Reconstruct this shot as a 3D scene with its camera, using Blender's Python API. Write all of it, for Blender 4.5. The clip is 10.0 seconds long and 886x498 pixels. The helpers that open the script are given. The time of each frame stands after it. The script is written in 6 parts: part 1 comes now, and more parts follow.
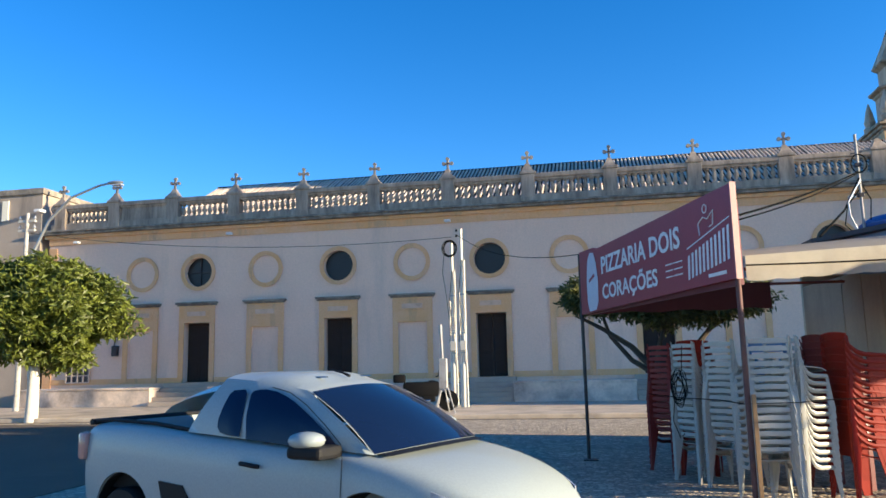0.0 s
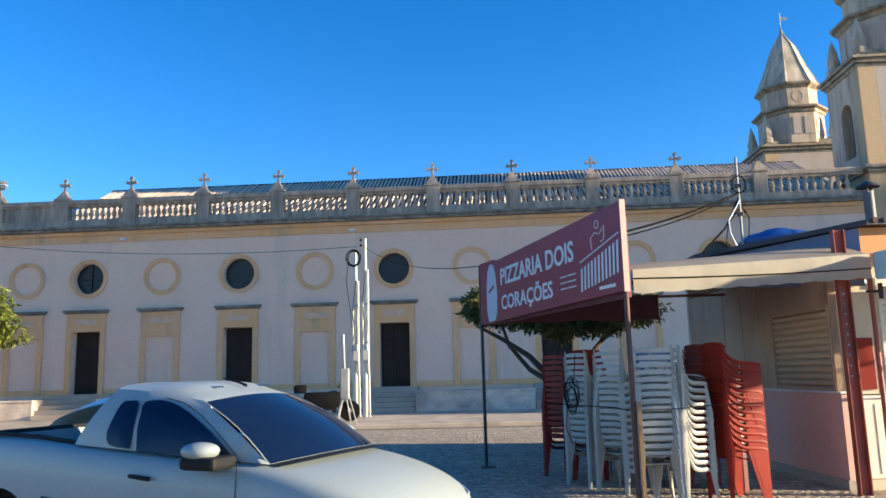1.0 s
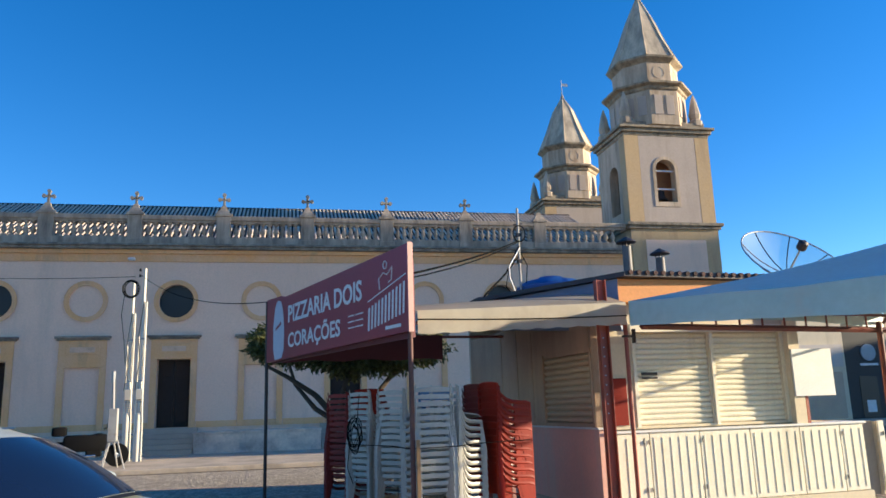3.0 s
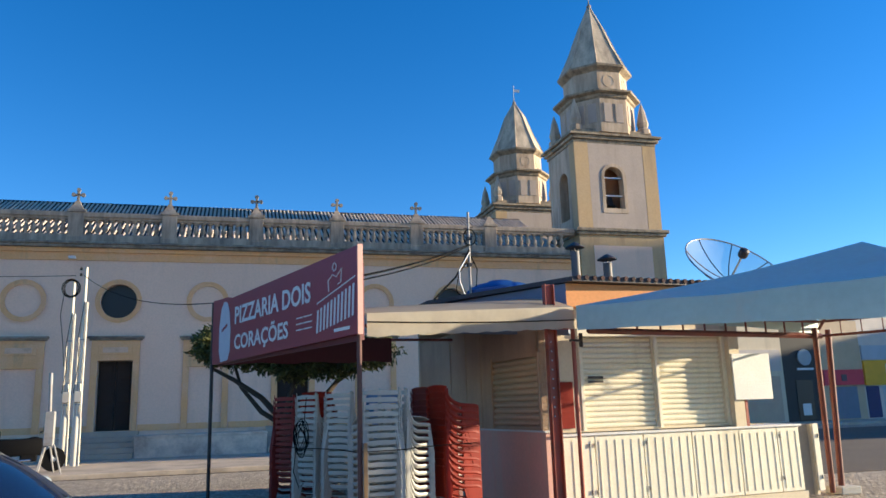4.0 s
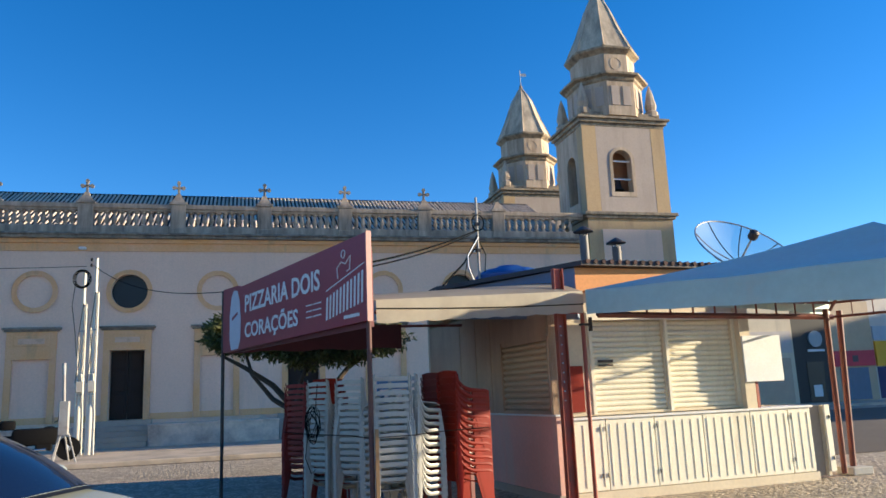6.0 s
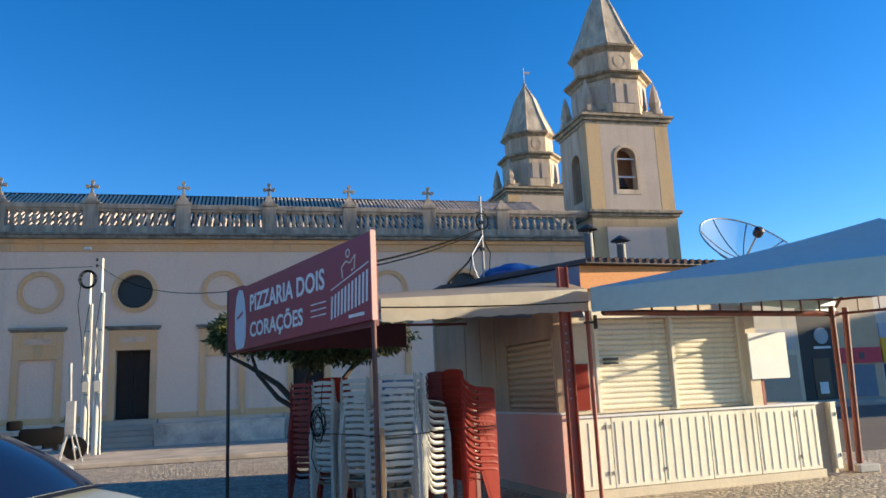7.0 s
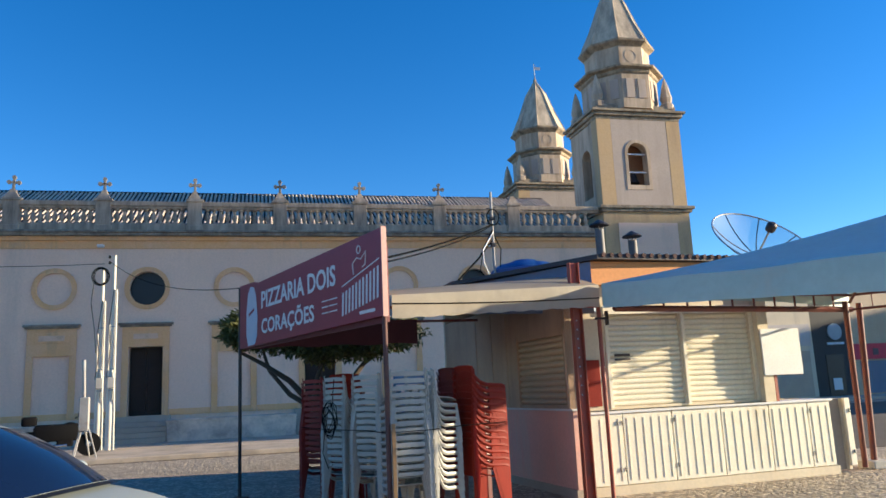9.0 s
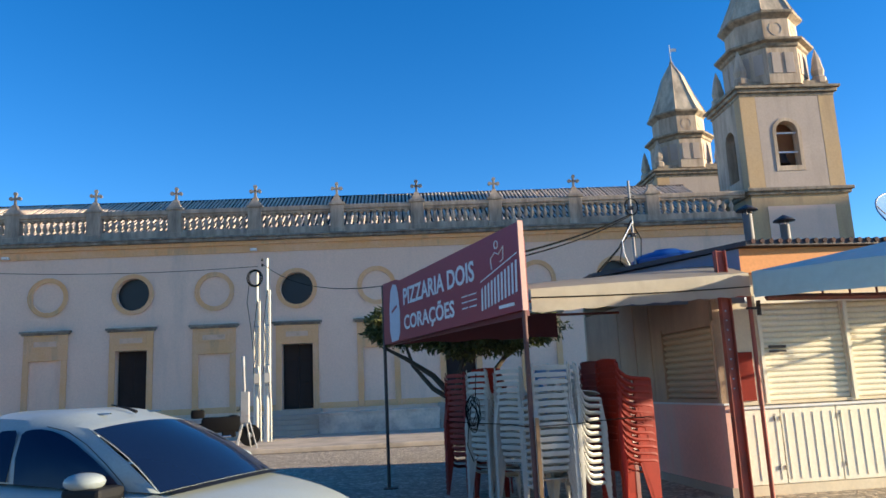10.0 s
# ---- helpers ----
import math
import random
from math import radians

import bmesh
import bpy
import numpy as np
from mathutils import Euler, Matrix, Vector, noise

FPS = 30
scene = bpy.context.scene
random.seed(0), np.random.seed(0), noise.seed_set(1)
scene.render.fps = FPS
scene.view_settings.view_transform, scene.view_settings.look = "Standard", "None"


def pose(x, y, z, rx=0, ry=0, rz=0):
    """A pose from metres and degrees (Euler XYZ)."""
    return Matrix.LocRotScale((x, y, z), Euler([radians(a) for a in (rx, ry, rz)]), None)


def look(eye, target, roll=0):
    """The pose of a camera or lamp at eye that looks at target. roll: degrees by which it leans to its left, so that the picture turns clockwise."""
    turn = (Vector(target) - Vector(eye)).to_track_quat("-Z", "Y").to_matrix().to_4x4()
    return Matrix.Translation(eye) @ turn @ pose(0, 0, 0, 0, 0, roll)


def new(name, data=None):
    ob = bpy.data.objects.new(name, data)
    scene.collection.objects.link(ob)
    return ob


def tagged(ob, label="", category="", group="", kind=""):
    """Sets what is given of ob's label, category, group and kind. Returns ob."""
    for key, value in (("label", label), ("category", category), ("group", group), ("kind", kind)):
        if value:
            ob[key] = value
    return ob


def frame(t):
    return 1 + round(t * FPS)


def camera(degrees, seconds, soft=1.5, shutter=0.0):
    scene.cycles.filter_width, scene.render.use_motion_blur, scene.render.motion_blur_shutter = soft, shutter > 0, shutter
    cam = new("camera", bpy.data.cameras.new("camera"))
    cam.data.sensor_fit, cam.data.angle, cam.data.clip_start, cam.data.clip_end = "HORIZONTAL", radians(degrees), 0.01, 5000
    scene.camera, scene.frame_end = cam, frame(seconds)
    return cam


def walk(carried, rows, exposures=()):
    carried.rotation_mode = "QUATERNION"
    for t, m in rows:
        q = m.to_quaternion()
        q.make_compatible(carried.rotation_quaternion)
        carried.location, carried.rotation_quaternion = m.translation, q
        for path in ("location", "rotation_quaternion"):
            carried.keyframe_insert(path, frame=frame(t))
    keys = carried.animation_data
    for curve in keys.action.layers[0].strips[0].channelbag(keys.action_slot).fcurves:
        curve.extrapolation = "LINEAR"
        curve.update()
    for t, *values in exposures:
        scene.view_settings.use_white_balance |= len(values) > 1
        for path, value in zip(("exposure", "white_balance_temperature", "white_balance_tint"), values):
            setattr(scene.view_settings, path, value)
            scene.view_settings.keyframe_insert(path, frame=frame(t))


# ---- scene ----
cam = camera(60.47, 10.0, soft=1.6)
PATH = [
    (0.0, -0.130, 0.150, 1.625, 11.29, 8.72, 1.25),
    (0.5, -0.100, 0.100, 1.622, 7.69, 8.40, 0.71),
    (1.0, -0.065, 0.030, 1.614, 4.13, 9.30, 1.48),
    (1.5, -0.035, 0.016, 1.613, -1.82, 10.13, 1.60),
    (2.0, 0.002, 0.015, 1.614, -6.68, 10.10, 1.41),
    (2.5, -0.001, -0.005, 1.616, -9.10, 11.23, 1.66),
    (4.0, 0.003, -0.005, 1.617, -15.25, 11.80, 1.73),
    (4.5, 0.003, 0.001, 1.615, -15.67, 11.14, 1.79),
    (5.0, 0.005, 0.002, 1.614, -15.79, 10.97, 1.87),
    (5.5, 0.006, 0.003, 1.615, -14.83, 10.85, 2.16),
    (7.0, 0.004, 0.001, 1.615, -14.10, 10.69, 2.58),
    (7.5, 0.008, 0.009, 1.616, -13.40, 10.44, 2.93),
    (8.0, 0.006, 0.004, 1.614, -13.95, 10.46, 2.82),
    (8.5, 0.008, 0.010, 1.615, -13.94, 9.90, 2.77),
    (9.0, 0.006, 0.010, 1.615, -13.28, 10.45, 2.59),
    (9.5, -0.001, 0.003, 1.615, -10.53, 10.83, 2.88),
    (10.0, -0.016, -0.012, 1.613, -2.87, 10.51, 2.69),
]
walk(cam, [(t, pose(x, y, z, 90 + pitch, roll, yaw)) for t, x, y, z, yaw, pitch, roll in PATH], exposures=[(0.0, 1.50), (1.5, 1.52), (2.0, 1.33), (2.5, 1.27), (4.0, 1.20), (9.0, 1.20), (9.5, 1.20), (10.0, 1.27)])

# ---- light: low sun along the street, clear sky ----
SUN_EL, SUN_AZ = 10.5, -9.5   # elevation; azimuth from +x towards +y
world = bpy.data.worlds.new("sky")
scene.world = world
world.use_nodes = True
wn = world.node_tree.nodes
sky = wn.new("ShaderNodeTexSky")
sky.sky_type = 'NISHITA'
sky.sun_disc = False
sky.sun_elevation = radians(SUN_EL + 9)
sky.sun_rotation = radians(90 - SUN_AZ)
sky.altitude = 1200
sky.air_density, sky.dust_density, sky.ozone_density = 1.0, 0.1, 3.5
wn["Background"].inputs["Strength"].default_value = 0.095
hs = wn.new("ShaderNodeHueSaturation")
hs.inputs["Hue"].default_value, hs.inputs["Saturation"].default_value = 0.5055, 1.31
world.node_tree.links.new(sky.outputs["Color"], hs.inputs["Color"])
world.node_tree.links.new(hs.outputs["Color"], wn["Background"].inputs["Color"])
sun = new("sun", bpy.data.lights.new("sun", "SUN"))
sun.data.energy, sun.data.angle, sun.data.color = 5.0, radians(0.53), (1.0, 0.84, 0.58)
sd = Vector((math.cos(radians(SUN_EL)) * math.cos(radians(SUN_AZ)), math.cos(radians(SUN_EL)) * math.sin(radians(SUN_AZ)), math.sin(radians(SUN_EL))))
sun.matrix_world = look(sd * 60, (0, 0, 0))


# ---- materials ----
def mat(name, col, col2=None, rough=0.7, metal=0.0, scale=3.0, fine=40.0, mix=0.5, bump=0.15, stain=None, stain_amount=0.0, stain_scale=0.7, streak=False, transmit=0.0, coat=0.0, rand=0.0):
    """Two scales of variation, fine relief, and stains with a shape of their own."""
    m = bpy.data.materials.new(name)
    m.use_nodes = True
    nt = m.node_tree
    N, L = nt.nodes, nt.links
    b = N["Principled BSDF"]
    geo = N.new("ShaderNodeNewGeometry")
    def ns(sc, detail=4.0, vec=None, r=0.6):
        n = N.new("ShaderNodeTexNoise")
        n.inputs["Scale"].default_value, n.inputs["Detail"].default_value, n.inputs["Roughness"].default_value = sc, detail, r
        L.new(vec if vec else geo.outputs["Position"], n.inputs["Vector"])
        return n.outputs["Fac"]
    def mixc(fac, a, bb):
        n = N.new("ShaderNodeMix")
        n.data_type = 'RGBA'
        if isinstance(fac, float):
            n.inputs[0].default_value = fac
        else:
            L.new(fac, n.inputs[0])
        for k, v in ((6, a), (7, bb)):
            if isinstance(v, tuple):
                n.inputs[k].default_value = (*v, 1)
            else:
                L.new(v, n.inputs[k])
        return n.outputs[2]
    def ramp(v, lo, hi):
        n = N.new("ShaderNodeMapRange")
        n.inputs[1].default_value, n.inputs[2].default_value = lo, hi
        L.new(v, n.inputs[0])
        return n.outputs[0]
    col2 = col2 or tuple(c * 0.82 for c in col)
    big = ramp(ns(scale), 0.5 - mix * 0.5, 0.5 + mix * 0.5)
    c = mixc(big, col, col2)
    f = ns(fine, 3.0)
    c = mixc(ramp(f, 0.35, 1.1), c, tuple(v * 0.75 for v in col))
    if stain:
        vec = None
        if streak:
            mp = N.new("ShaderNodeMapping")
            mp.inputs["Scale"].default_value = (1, 1, 0.16)
            L.new(geo.outputs["Position"], mp.inputs["Vector"])
            vec = mp.outputs[0]
        s = ramp(ns(stain_scale, 7.0, vec, 0.68), 0.62 - stain_amount * 0.3, 0.70)
        mult = N.new("ShaderNodeMath")
        mult.operation = 'MULTIPLY'
        mult.inputs[1].default_value = min(0.92, 0.35 + stain_amount * 0.5)
        L.new(s, mult.inputs[0])
        c = mixc(mult.outputs[0], c, stain)
    if rand:
        oi = N.new("ShaderNodeObjectInfo")
        hs = N.new("ShaderNodeHueSaturation")
        mr = N.new("ShaderNodeMapRange")
        mr.inputs[3].default_value, mr.inputs[4].default_value = 1 - rand, 1 + rand
        L.new(oi.outputs["Random"], mr.inputs[0])
        L.new(mr.outputs[0], hs.inputs["Value"])
        L.new(c, hs.inputs["Color"])
        c = hs.outputs["Color"]
    L.new(c, b.inputs["Base Color"])
    b.inputs["Roughness"].default_value, b.inputs["Metallic"].default_value = rough, metal
    b.inputs["Transmission Weight"].default_value = transmit
    b.inputs["Coat Weight"].default_value = coat
    if bump:
        bp = N.new("ShaderNodeBump")
        bp.inputs["Strength"].default_value, bp.inputs["Distance"].default_value = bump, 0.02
        L.new(f, bp.inputs["Height"])
        L.new(bp.outputs[0], b.inputs["Normal"])
    return m


SOOT = (0.06, 0.055, 0.05)
M_WALL = mat("limewash_cream", (0.87, 0.61, 0.46), (0.80, 0.555, 0.415), 0.85, scale=0.5, fine=14, stain=(0.44, 0.36, 0.29), stain_amount=0.32, stain_scale=0.5, streak=True)
M_YELLOW = mat("ochre_paint", (0.80, 0.43, 0.18), (0.80, 0.49, 0.29), 0.85, scale=1.2, fine=18, stain=(0.30, 0.25, 0.17), stain_amount=0.25, stain_scale=1.3, streak=True)
M_HEAD = mat("worn_pink_panel", (0.78, 0.52, 0.36), (0.70, 0.46, 0.31), 0.85, scale=2.5, fine=18, stain=(0.45, 0.28, 0.17), stain_amount=0.5, stain_scale=2.5)
M_STONE = mat("weathered_render", (0.58, 0.45, 0.335), (0.40, 0.31, 0.23), 0.9, scale=1.5, fine=20, bump=0.3, stain=(0.045, 0.038, 0.033), stain_amount=0.72, stain_scale=2.6, streak=True)
M_CORNICE = mat("sooty_cornice", (0.36, 0.32, 0.26), (0.22, 0.19, 0.16), 0.9, scale=1.2, fine=18, bump=0.4, stain=(0.04, 0.034, 0.03), stain_amount=0.8, stain_scale=2.4)
M_TOWER = mat("tower_render", (0.68, 0.53, 0.39), (0.52, 0.40, 0.29), 0.88, scale=0.8, fine=14, bump=0.25, stain=(0.19, 0.125, 0.08), stain_amount=0.75, stain_scale=2.4, streak=True)
# plaster and ochre darker than tower_render: the tower front's shade is in their colour
M_PLASTER = mat("shade_toned_plaster", (0.52, 0.42, 0.35), (0.45, 0.36, 0.30), 0.88, scale=0.8, fine=14, bump=0.25, stain=(0.34, 0.27, 0.21), stain_amount=0.4, stain_scale=1.4, streak=True)
M_TOWERY = mat("tower_ochre", (0.57, 0.385, 0.20), (0.53, 0.375, 0.225), 0.88, scale=0.8, fine=14, bump=0.25, stain=(0.30, 0.20, 0.12), stain_amount=0.4, stain_scale=1.3, streak=True)
M_TCORNICE = mat("stained_tower_cornice", (0.50, 0.39, 0.27), (0.33, 0.26, 0.18), 0.9, scale=1.2, fine=18, bump=0.4, stain=(0.03, 0.026, 0.022), stain_amount=0.75, stain_scale=3.2)
M_SPIRE = mat("spire_render", (0.74, 0.60, 0.43), (0.54, 0.43, 0.31), 0.88, scale=0.9, fine=12, bump=0.3, stain=(0.15, 0.12, 0.095), stain_amount=0.85, stain_scale=2.2, streak=True)
M_TILE = mat("clay_tile", (0.05, 0.035, 0.03), (0.03, 0.024, 0.02), 0.85, scale=1.5, fine=25, bump=0.3, stain=SOOT, stain_amount=0.5, stain_scale=1.2, rand=0.25)
M_EDGETILE = mat("brown_edge_tile", (0.13, 0.06, 0.045), (0.08, 0.045, 0.035), 0.9, scale=3, fine=25, bump=0.3, stain=SOOT, stain_amount=0.5, stain_scale=3, rand=0.3)
# roof courses: sunlight on the tile ridges is put into this pale colour
M_TILELIT = mat("sunlit_clay_tile", (0.72, 0.58, 0.46), (0.56, 0.45, 0.36), 0.85, scale=1.5, fine=25, bump=0.3, stain=SOOT, stain_amount=0.15, stain_scale=1.2, rand=0.06)
M_TILE.node_tree.nodes["Principled BSDF"].inputs["Specular IOR Level"].default_value = 0.08
M_DOOR = mat("dark_wood", (0.032, 0.017, 0.011), (0.020, 0.011, 0.008), 0.8, scale=2, fine=30)
M_BRICK = mat("belfry_inside", (0.50, 0.25, 0.13), (0.38, 0.15, 0.08), 0.9, scale=2, fine=20)
M_GLASSD = mat("dark_glass", (0.008, 0.009, 0.012), rough=0.35, scale=2, bump=0.0)
M_PLINTH = mat("plinth_white", (0.90, 0.71, 0.56), (0.78, 0.62, 0.50), 0.9, scale=1.0, fine=15, stain=(0.12, 0.10, 0.10), stain_amount=0.8, stain_scale=0.9)
M_STEP = mat("worn_step", (0.48, 0.39, 0.31), (0.38, 0.31, 0.25), 0.9, scale=2, fine=20)
M_COBBLE = mat("cobbles", (0.54, 0.43, 0.31), (0.42, 0.34, 0.25), 0.9, scale=0.8, fine=9, bump=1.0, stain=(0.13, 0.11, 0.10), stain_amount=0.3, stain_scale=0.5)
def cobble(m, size):
    """Adds uneven set stones: joints, a tone of its own for each, domed relief."""
    nt = m.node_tree
    N, L = nt.nodes, nt.links
    b = N["Principled BSDF"]
    geo = N.new("ShaderNodeNewGeometry")
    v1, v2 = N.new("ShaderNodeTexVoronoi"), N.new("ShaderNodeTexVoronoi")
    v1.feature, v2.feature = 'F1', 'DISTANCE_TO_EDGE'
    for v in (v1, v2):
        v.inputs["Scale"].default_value = 1 / size
        L.new(geo.outputs["Position"], v.inputs["Vector"])
    sep = N.new("ShaderNodeSeparateColor")
    L.new(v1.outputs["Color"], sep.inputs[0])
    mr = N.new("ShaderNodeMapRange")
    mr.inputs[3].default_value, mr.inputs[4].default_value = 0.66, 1.36
    L.new(sep.outputs[0], mr.inputs[0])
    hs = N.new("ShaderNodeHueSaturation")
    L.new(mr.outputs[0], hs.inputs["Value"])
    L.new(b.inputs["Base Color"].links[0].from_socket, hs.inputs["Color"])
    jr = N.new("ShaderNodeMapRange")
    jr.inputs[1].default_value, jr.inputs[2].default_value = 0.02, 0.12
    L.new(v2.outputs["Distance"], jr.inputs[0])
    mx = N.new("ShaderNodeMix")
    mx.data_type = 'RGBA'
    mx.inputs[6].default_value = (0.22, 0.19, 0.15, 1)
    L.new(jr.outputs[0], mx.inputs[0])
    L.new(hs.outputs[0], mx.inputs[7])
    L.new(mx.outputs[2], b.inputs["Base Color"])
    jb = N.new("ShaderNodeMapRange")
    jb.interpolation_type = 'SMOOTHSTEP'
    jb.inputs[1].default_value, jb.inputs[2].default_value = 0.0, 0.45
    L.new(v2.outputs["Distance"], jb.inputs[0])
    bp = N.new("ShaderNodeBump")
    bp.inputs["Strength"].default_value, bp.inputs["Distance"].default_value = 0.55, 0.03
    L.new(jb.outputs[0], bp.inputs["Height"])
    L.new(b.inputs["Normal"].links[0].from_socket, bp.inputs["Normal"])
    L.new(bp.outputs[0], b.inputs["Normal"])


cobble(M_COBBLE, 0.10)
M_ASPHALT = mat("asphalt", (0.13, 0.095, 0.065), (0.095, 0.07, 0.05), 0.9, scale=0.6, fine=60, bump=0.4, stain=(0.14, 0.11, 0.08), stain_amount=0.3)
M_PAVE = mat("pavement_stone", (0.62, 0.50, 0.38), (0.45, 0.365, 0.275), 0.9, scale=0.9, fine=14, bump=0.5, stain=(0.24, 0.20, 0.16), stain_amount=0.6, stain_scale=0.9)
M_CREAM = mat("cream_steel", (0.88, 0.81, 0.65), (0.82, 0.75, 0.59), 0.55, scale=2.0, fine=30, bump=0.05, stain=(0.45, 0.38, 0.26), stain_amount=0.2, stain_scale=1.5, streak=True)
M_CREAMW = mat("cream_wall", (0.72, 0.61, 0.44), (0.64, 0.53, 0.38), 0.7, scale=1.5, fine=20, bump=0.1, stain=(0.40, 0.33, 0.24), stain_amount=0.2, streak=True)
M_PINK = mat("pink_panel", (0.86, 0.44, 0.35), (0.78, 0.42, 0.33), 0.6, scale=1.2, fine=20, bump=0.05, stain=(0.60, 0.55, 0.46), stain_amount=0.4, stain_scale=1.5, streak=True)
M_ORANGE = mat("orange_wall", (0.84, 0.36, 0.13), (0.74, 0.32, 0.12), 0.8, scale=1.5, fine=20)
M_REDSTEEL = mat("red_oxide_steel", (0.36, 0.075, 0.045), (0.26, 0.06, 0.035), 0.5, scale=3, fine=40, stain=(0.12, 0.06, 0.04), stain_amount=0.4, stain_scale=3)
M_DULLRED = mat("dull_red_tube", (0.19, 0.040, 0.026), (0.13, 0.032, 0.022), 0.6, scale=3, fine=40, stain=(0.07, 0.04, 0.03), stain_amount=0.45, stain_scale=3)
M_DARKSTEEL = mat("dark_steel", (0.05, 0.04, 0.04), rough=0.5, metal=0.3, scale=4, fine=40)
# white cloth; its blue-green base colour stands in for reflected sky
M_TARP = mat("sky_tinted_tarp", (0.41, 0.58, 0.56), (0.36, 0.51, 0.50), 0.40, scale=1.2, fine=10, bump=0.1, stain=(0.50, 0.46, 0.38), stain_amount=0.2, stain_scale=1.2)
M_CREAMTARP = mat("cream_tarp", (0.50, 0.45, 0.35), (0.42, 0.37, 0.29), 0.7, scale=1.2, fine=10, bump=0.15, stain=(0.20, 0.16, 0.12), stain_amount=0.55, stain_scale=1.6)
def let_light_through(m, share, tint):
    """Thin cloth: part of the light goes through it, scattered."""
    nt = m.node_tree
    tr = nt.nodes.new("ShaderNodeBsdfTranslucent")
    tr.inputs["Color"].default_value = (*tint, 1)
    mx = nt.nodes.new("ShaderNodeMixShader")
    mx.inputs[0].default_value = share
    nt.links.new(nt.nodes["Principled BSDF"].outputs[0], mx.inputs[1])
    nt.links.new(tr.outputs[0], mx.inputs[2])
    nt.links.new(mx.outputs[0], nt.nodes["Material Output"].inputs["Surface"])


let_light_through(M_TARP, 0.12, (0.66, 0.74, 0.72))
let_light_through(M_CREAMTARP, 0.40, (0.80, 0.68, 0.50))
M_MAROON = mat("maroon_tarp", (0.14, 0.02, 0.025), (0.10, 0.015, 0.02), 0.6, scale=2, fine=20, bump=0.05)
M_SIGN = mat("sign_vinyl", (0.30, 0.028, 0.045), (0.26, 0.024, 0.04), 0.45, scale=1.5, fine=20, bump=0.03)
M_WHITEP = mat("white_print", (0.80, 0.79, 0.78), rough=0.5, scale=4, bump=0.0)
M_WPLASTIC = mat("white_plastic", (0.45, 0.43, 0.38), (0.37, 0.355, 0.31), 0.45, scale=3, fine=30, bump=0.03, stain=(0.40, 0.36, 0.30), stain_amount=0.2, stain_scale=4, rand=0.06)
M_RPLASTIC = mat("red_plastic", (0.29, 0.020, 0.008), (0.22, 0.016, 0.007), 0.5, scale=3, fine=30, bump=0.03, rand=0.12)
M_RPLASTIC.node_tree.nodes["Principled BSDF"].inputs["Specular IOR Level"].default_value = 0.2
M_DRPLASTIC = mat("faded_red_plastic", (0.25, 0.030, 0.024), (0.19, 0.024, 0.02), 0.5, scale=3, fine=30, bump=0.03, rand=0.12)
M_DRPLASTIC.node_tree.nodes["Principled BSDF"].inputs["Specular IOR Level"].default_value = 0.2
M_CARPAINT = mat("white_car_paint", (0.30, 0.34, 0.34), (0.285, 0.325, 0.325), 0.42, scale=1.5, fine=60, bump=0.0, coat=0.2)
# dark glass; the blue in its base paints in the mirrored sky
M_CARGLASS = mat("sky_tinted_glass", (0.005, 0.013, 0.042), rough=0.05, scale=2, bump=0.0)
M_CARGLASS.node_tree.nodes["Principled BSDF"].inputs["IOR"].default_value = 1.30
M_RUBBER = mat("black_plastic", (0.018, 0.018, 0.019), rough=0.6, scale=3, fine=50, bump=0.1)
M_RUBBER.node_tree.nodes["Principled BSDF"].inputs["Specular IOR Level"].default_value = 0.15
M_CHROME = mat("bright_metal", (0.62, 0.62, 0.63), rough=0.25, metal=1.0, scale=3, bump=0.0)
M_REDLAMP = mat("red_lamp", (0.46, 0.24, 0.20), rough=0.15, scale=3, bump=0.0, coat=0.5)
M_CLEARLAMP = mat("lamp_glass", (0.55, 0.57, 0.60), (0.25, 0.26, 0.28), rough=0.1, scale=8, mix=0.3, bump=0.0, coat=0.8)
M_CONCRETE = mat("concrete_post", (0.56, 0.53, 0.47), (0.44, 0.41, 0.36), 0.85, scale=2, fine=25, bump=0.2, stain=(0.25, 0.22, 0.19), stain_amount=0.3, stain_scale=2, streak=True)
M_GALV = mat("galvanised", (0.42, 0.43, 0.44), (0.32, 0.33, 0.34), 0.45, metal=0.7, scale=3, fine=30, bump=0.05)
M_BLUE = mat("blue_tank", (0.018, 0.10, 0.34), (0.015, 0.08, 0.28), 0.45, scale=3, fine=30, bump=0.03)
M_BARK = mat("bark", (0.10, 0.075, 0.055), (0.065, 0.05, 0.04), 0.95, scale=6, fine=40, bump=0.6)
M_LIME = mat("limed_trunk", (0.66, 0.62, 0.54), (0.52, 0.48, 0.40), 0.9, scale=5, fine=30, bump=0.4)
M_WIRE = mat("cable", (0.012, 0.012, 0.012), rough=0.9, scale=4, bump=0.0)

M_WIRE.node_tree.nodes["Principled BSDF"].inputs["Specular IOR Level"].default_value = 0.0
M_BLACK = mat("dusty_black", (0.007, 0.007, 0.008), rough=0.7, scale=4, fine=40, bump=0.1)
M_BLACK.node_tree.nodes["Principled BSDF"].inputs["Specular IOR Level"].default_value = 0.1


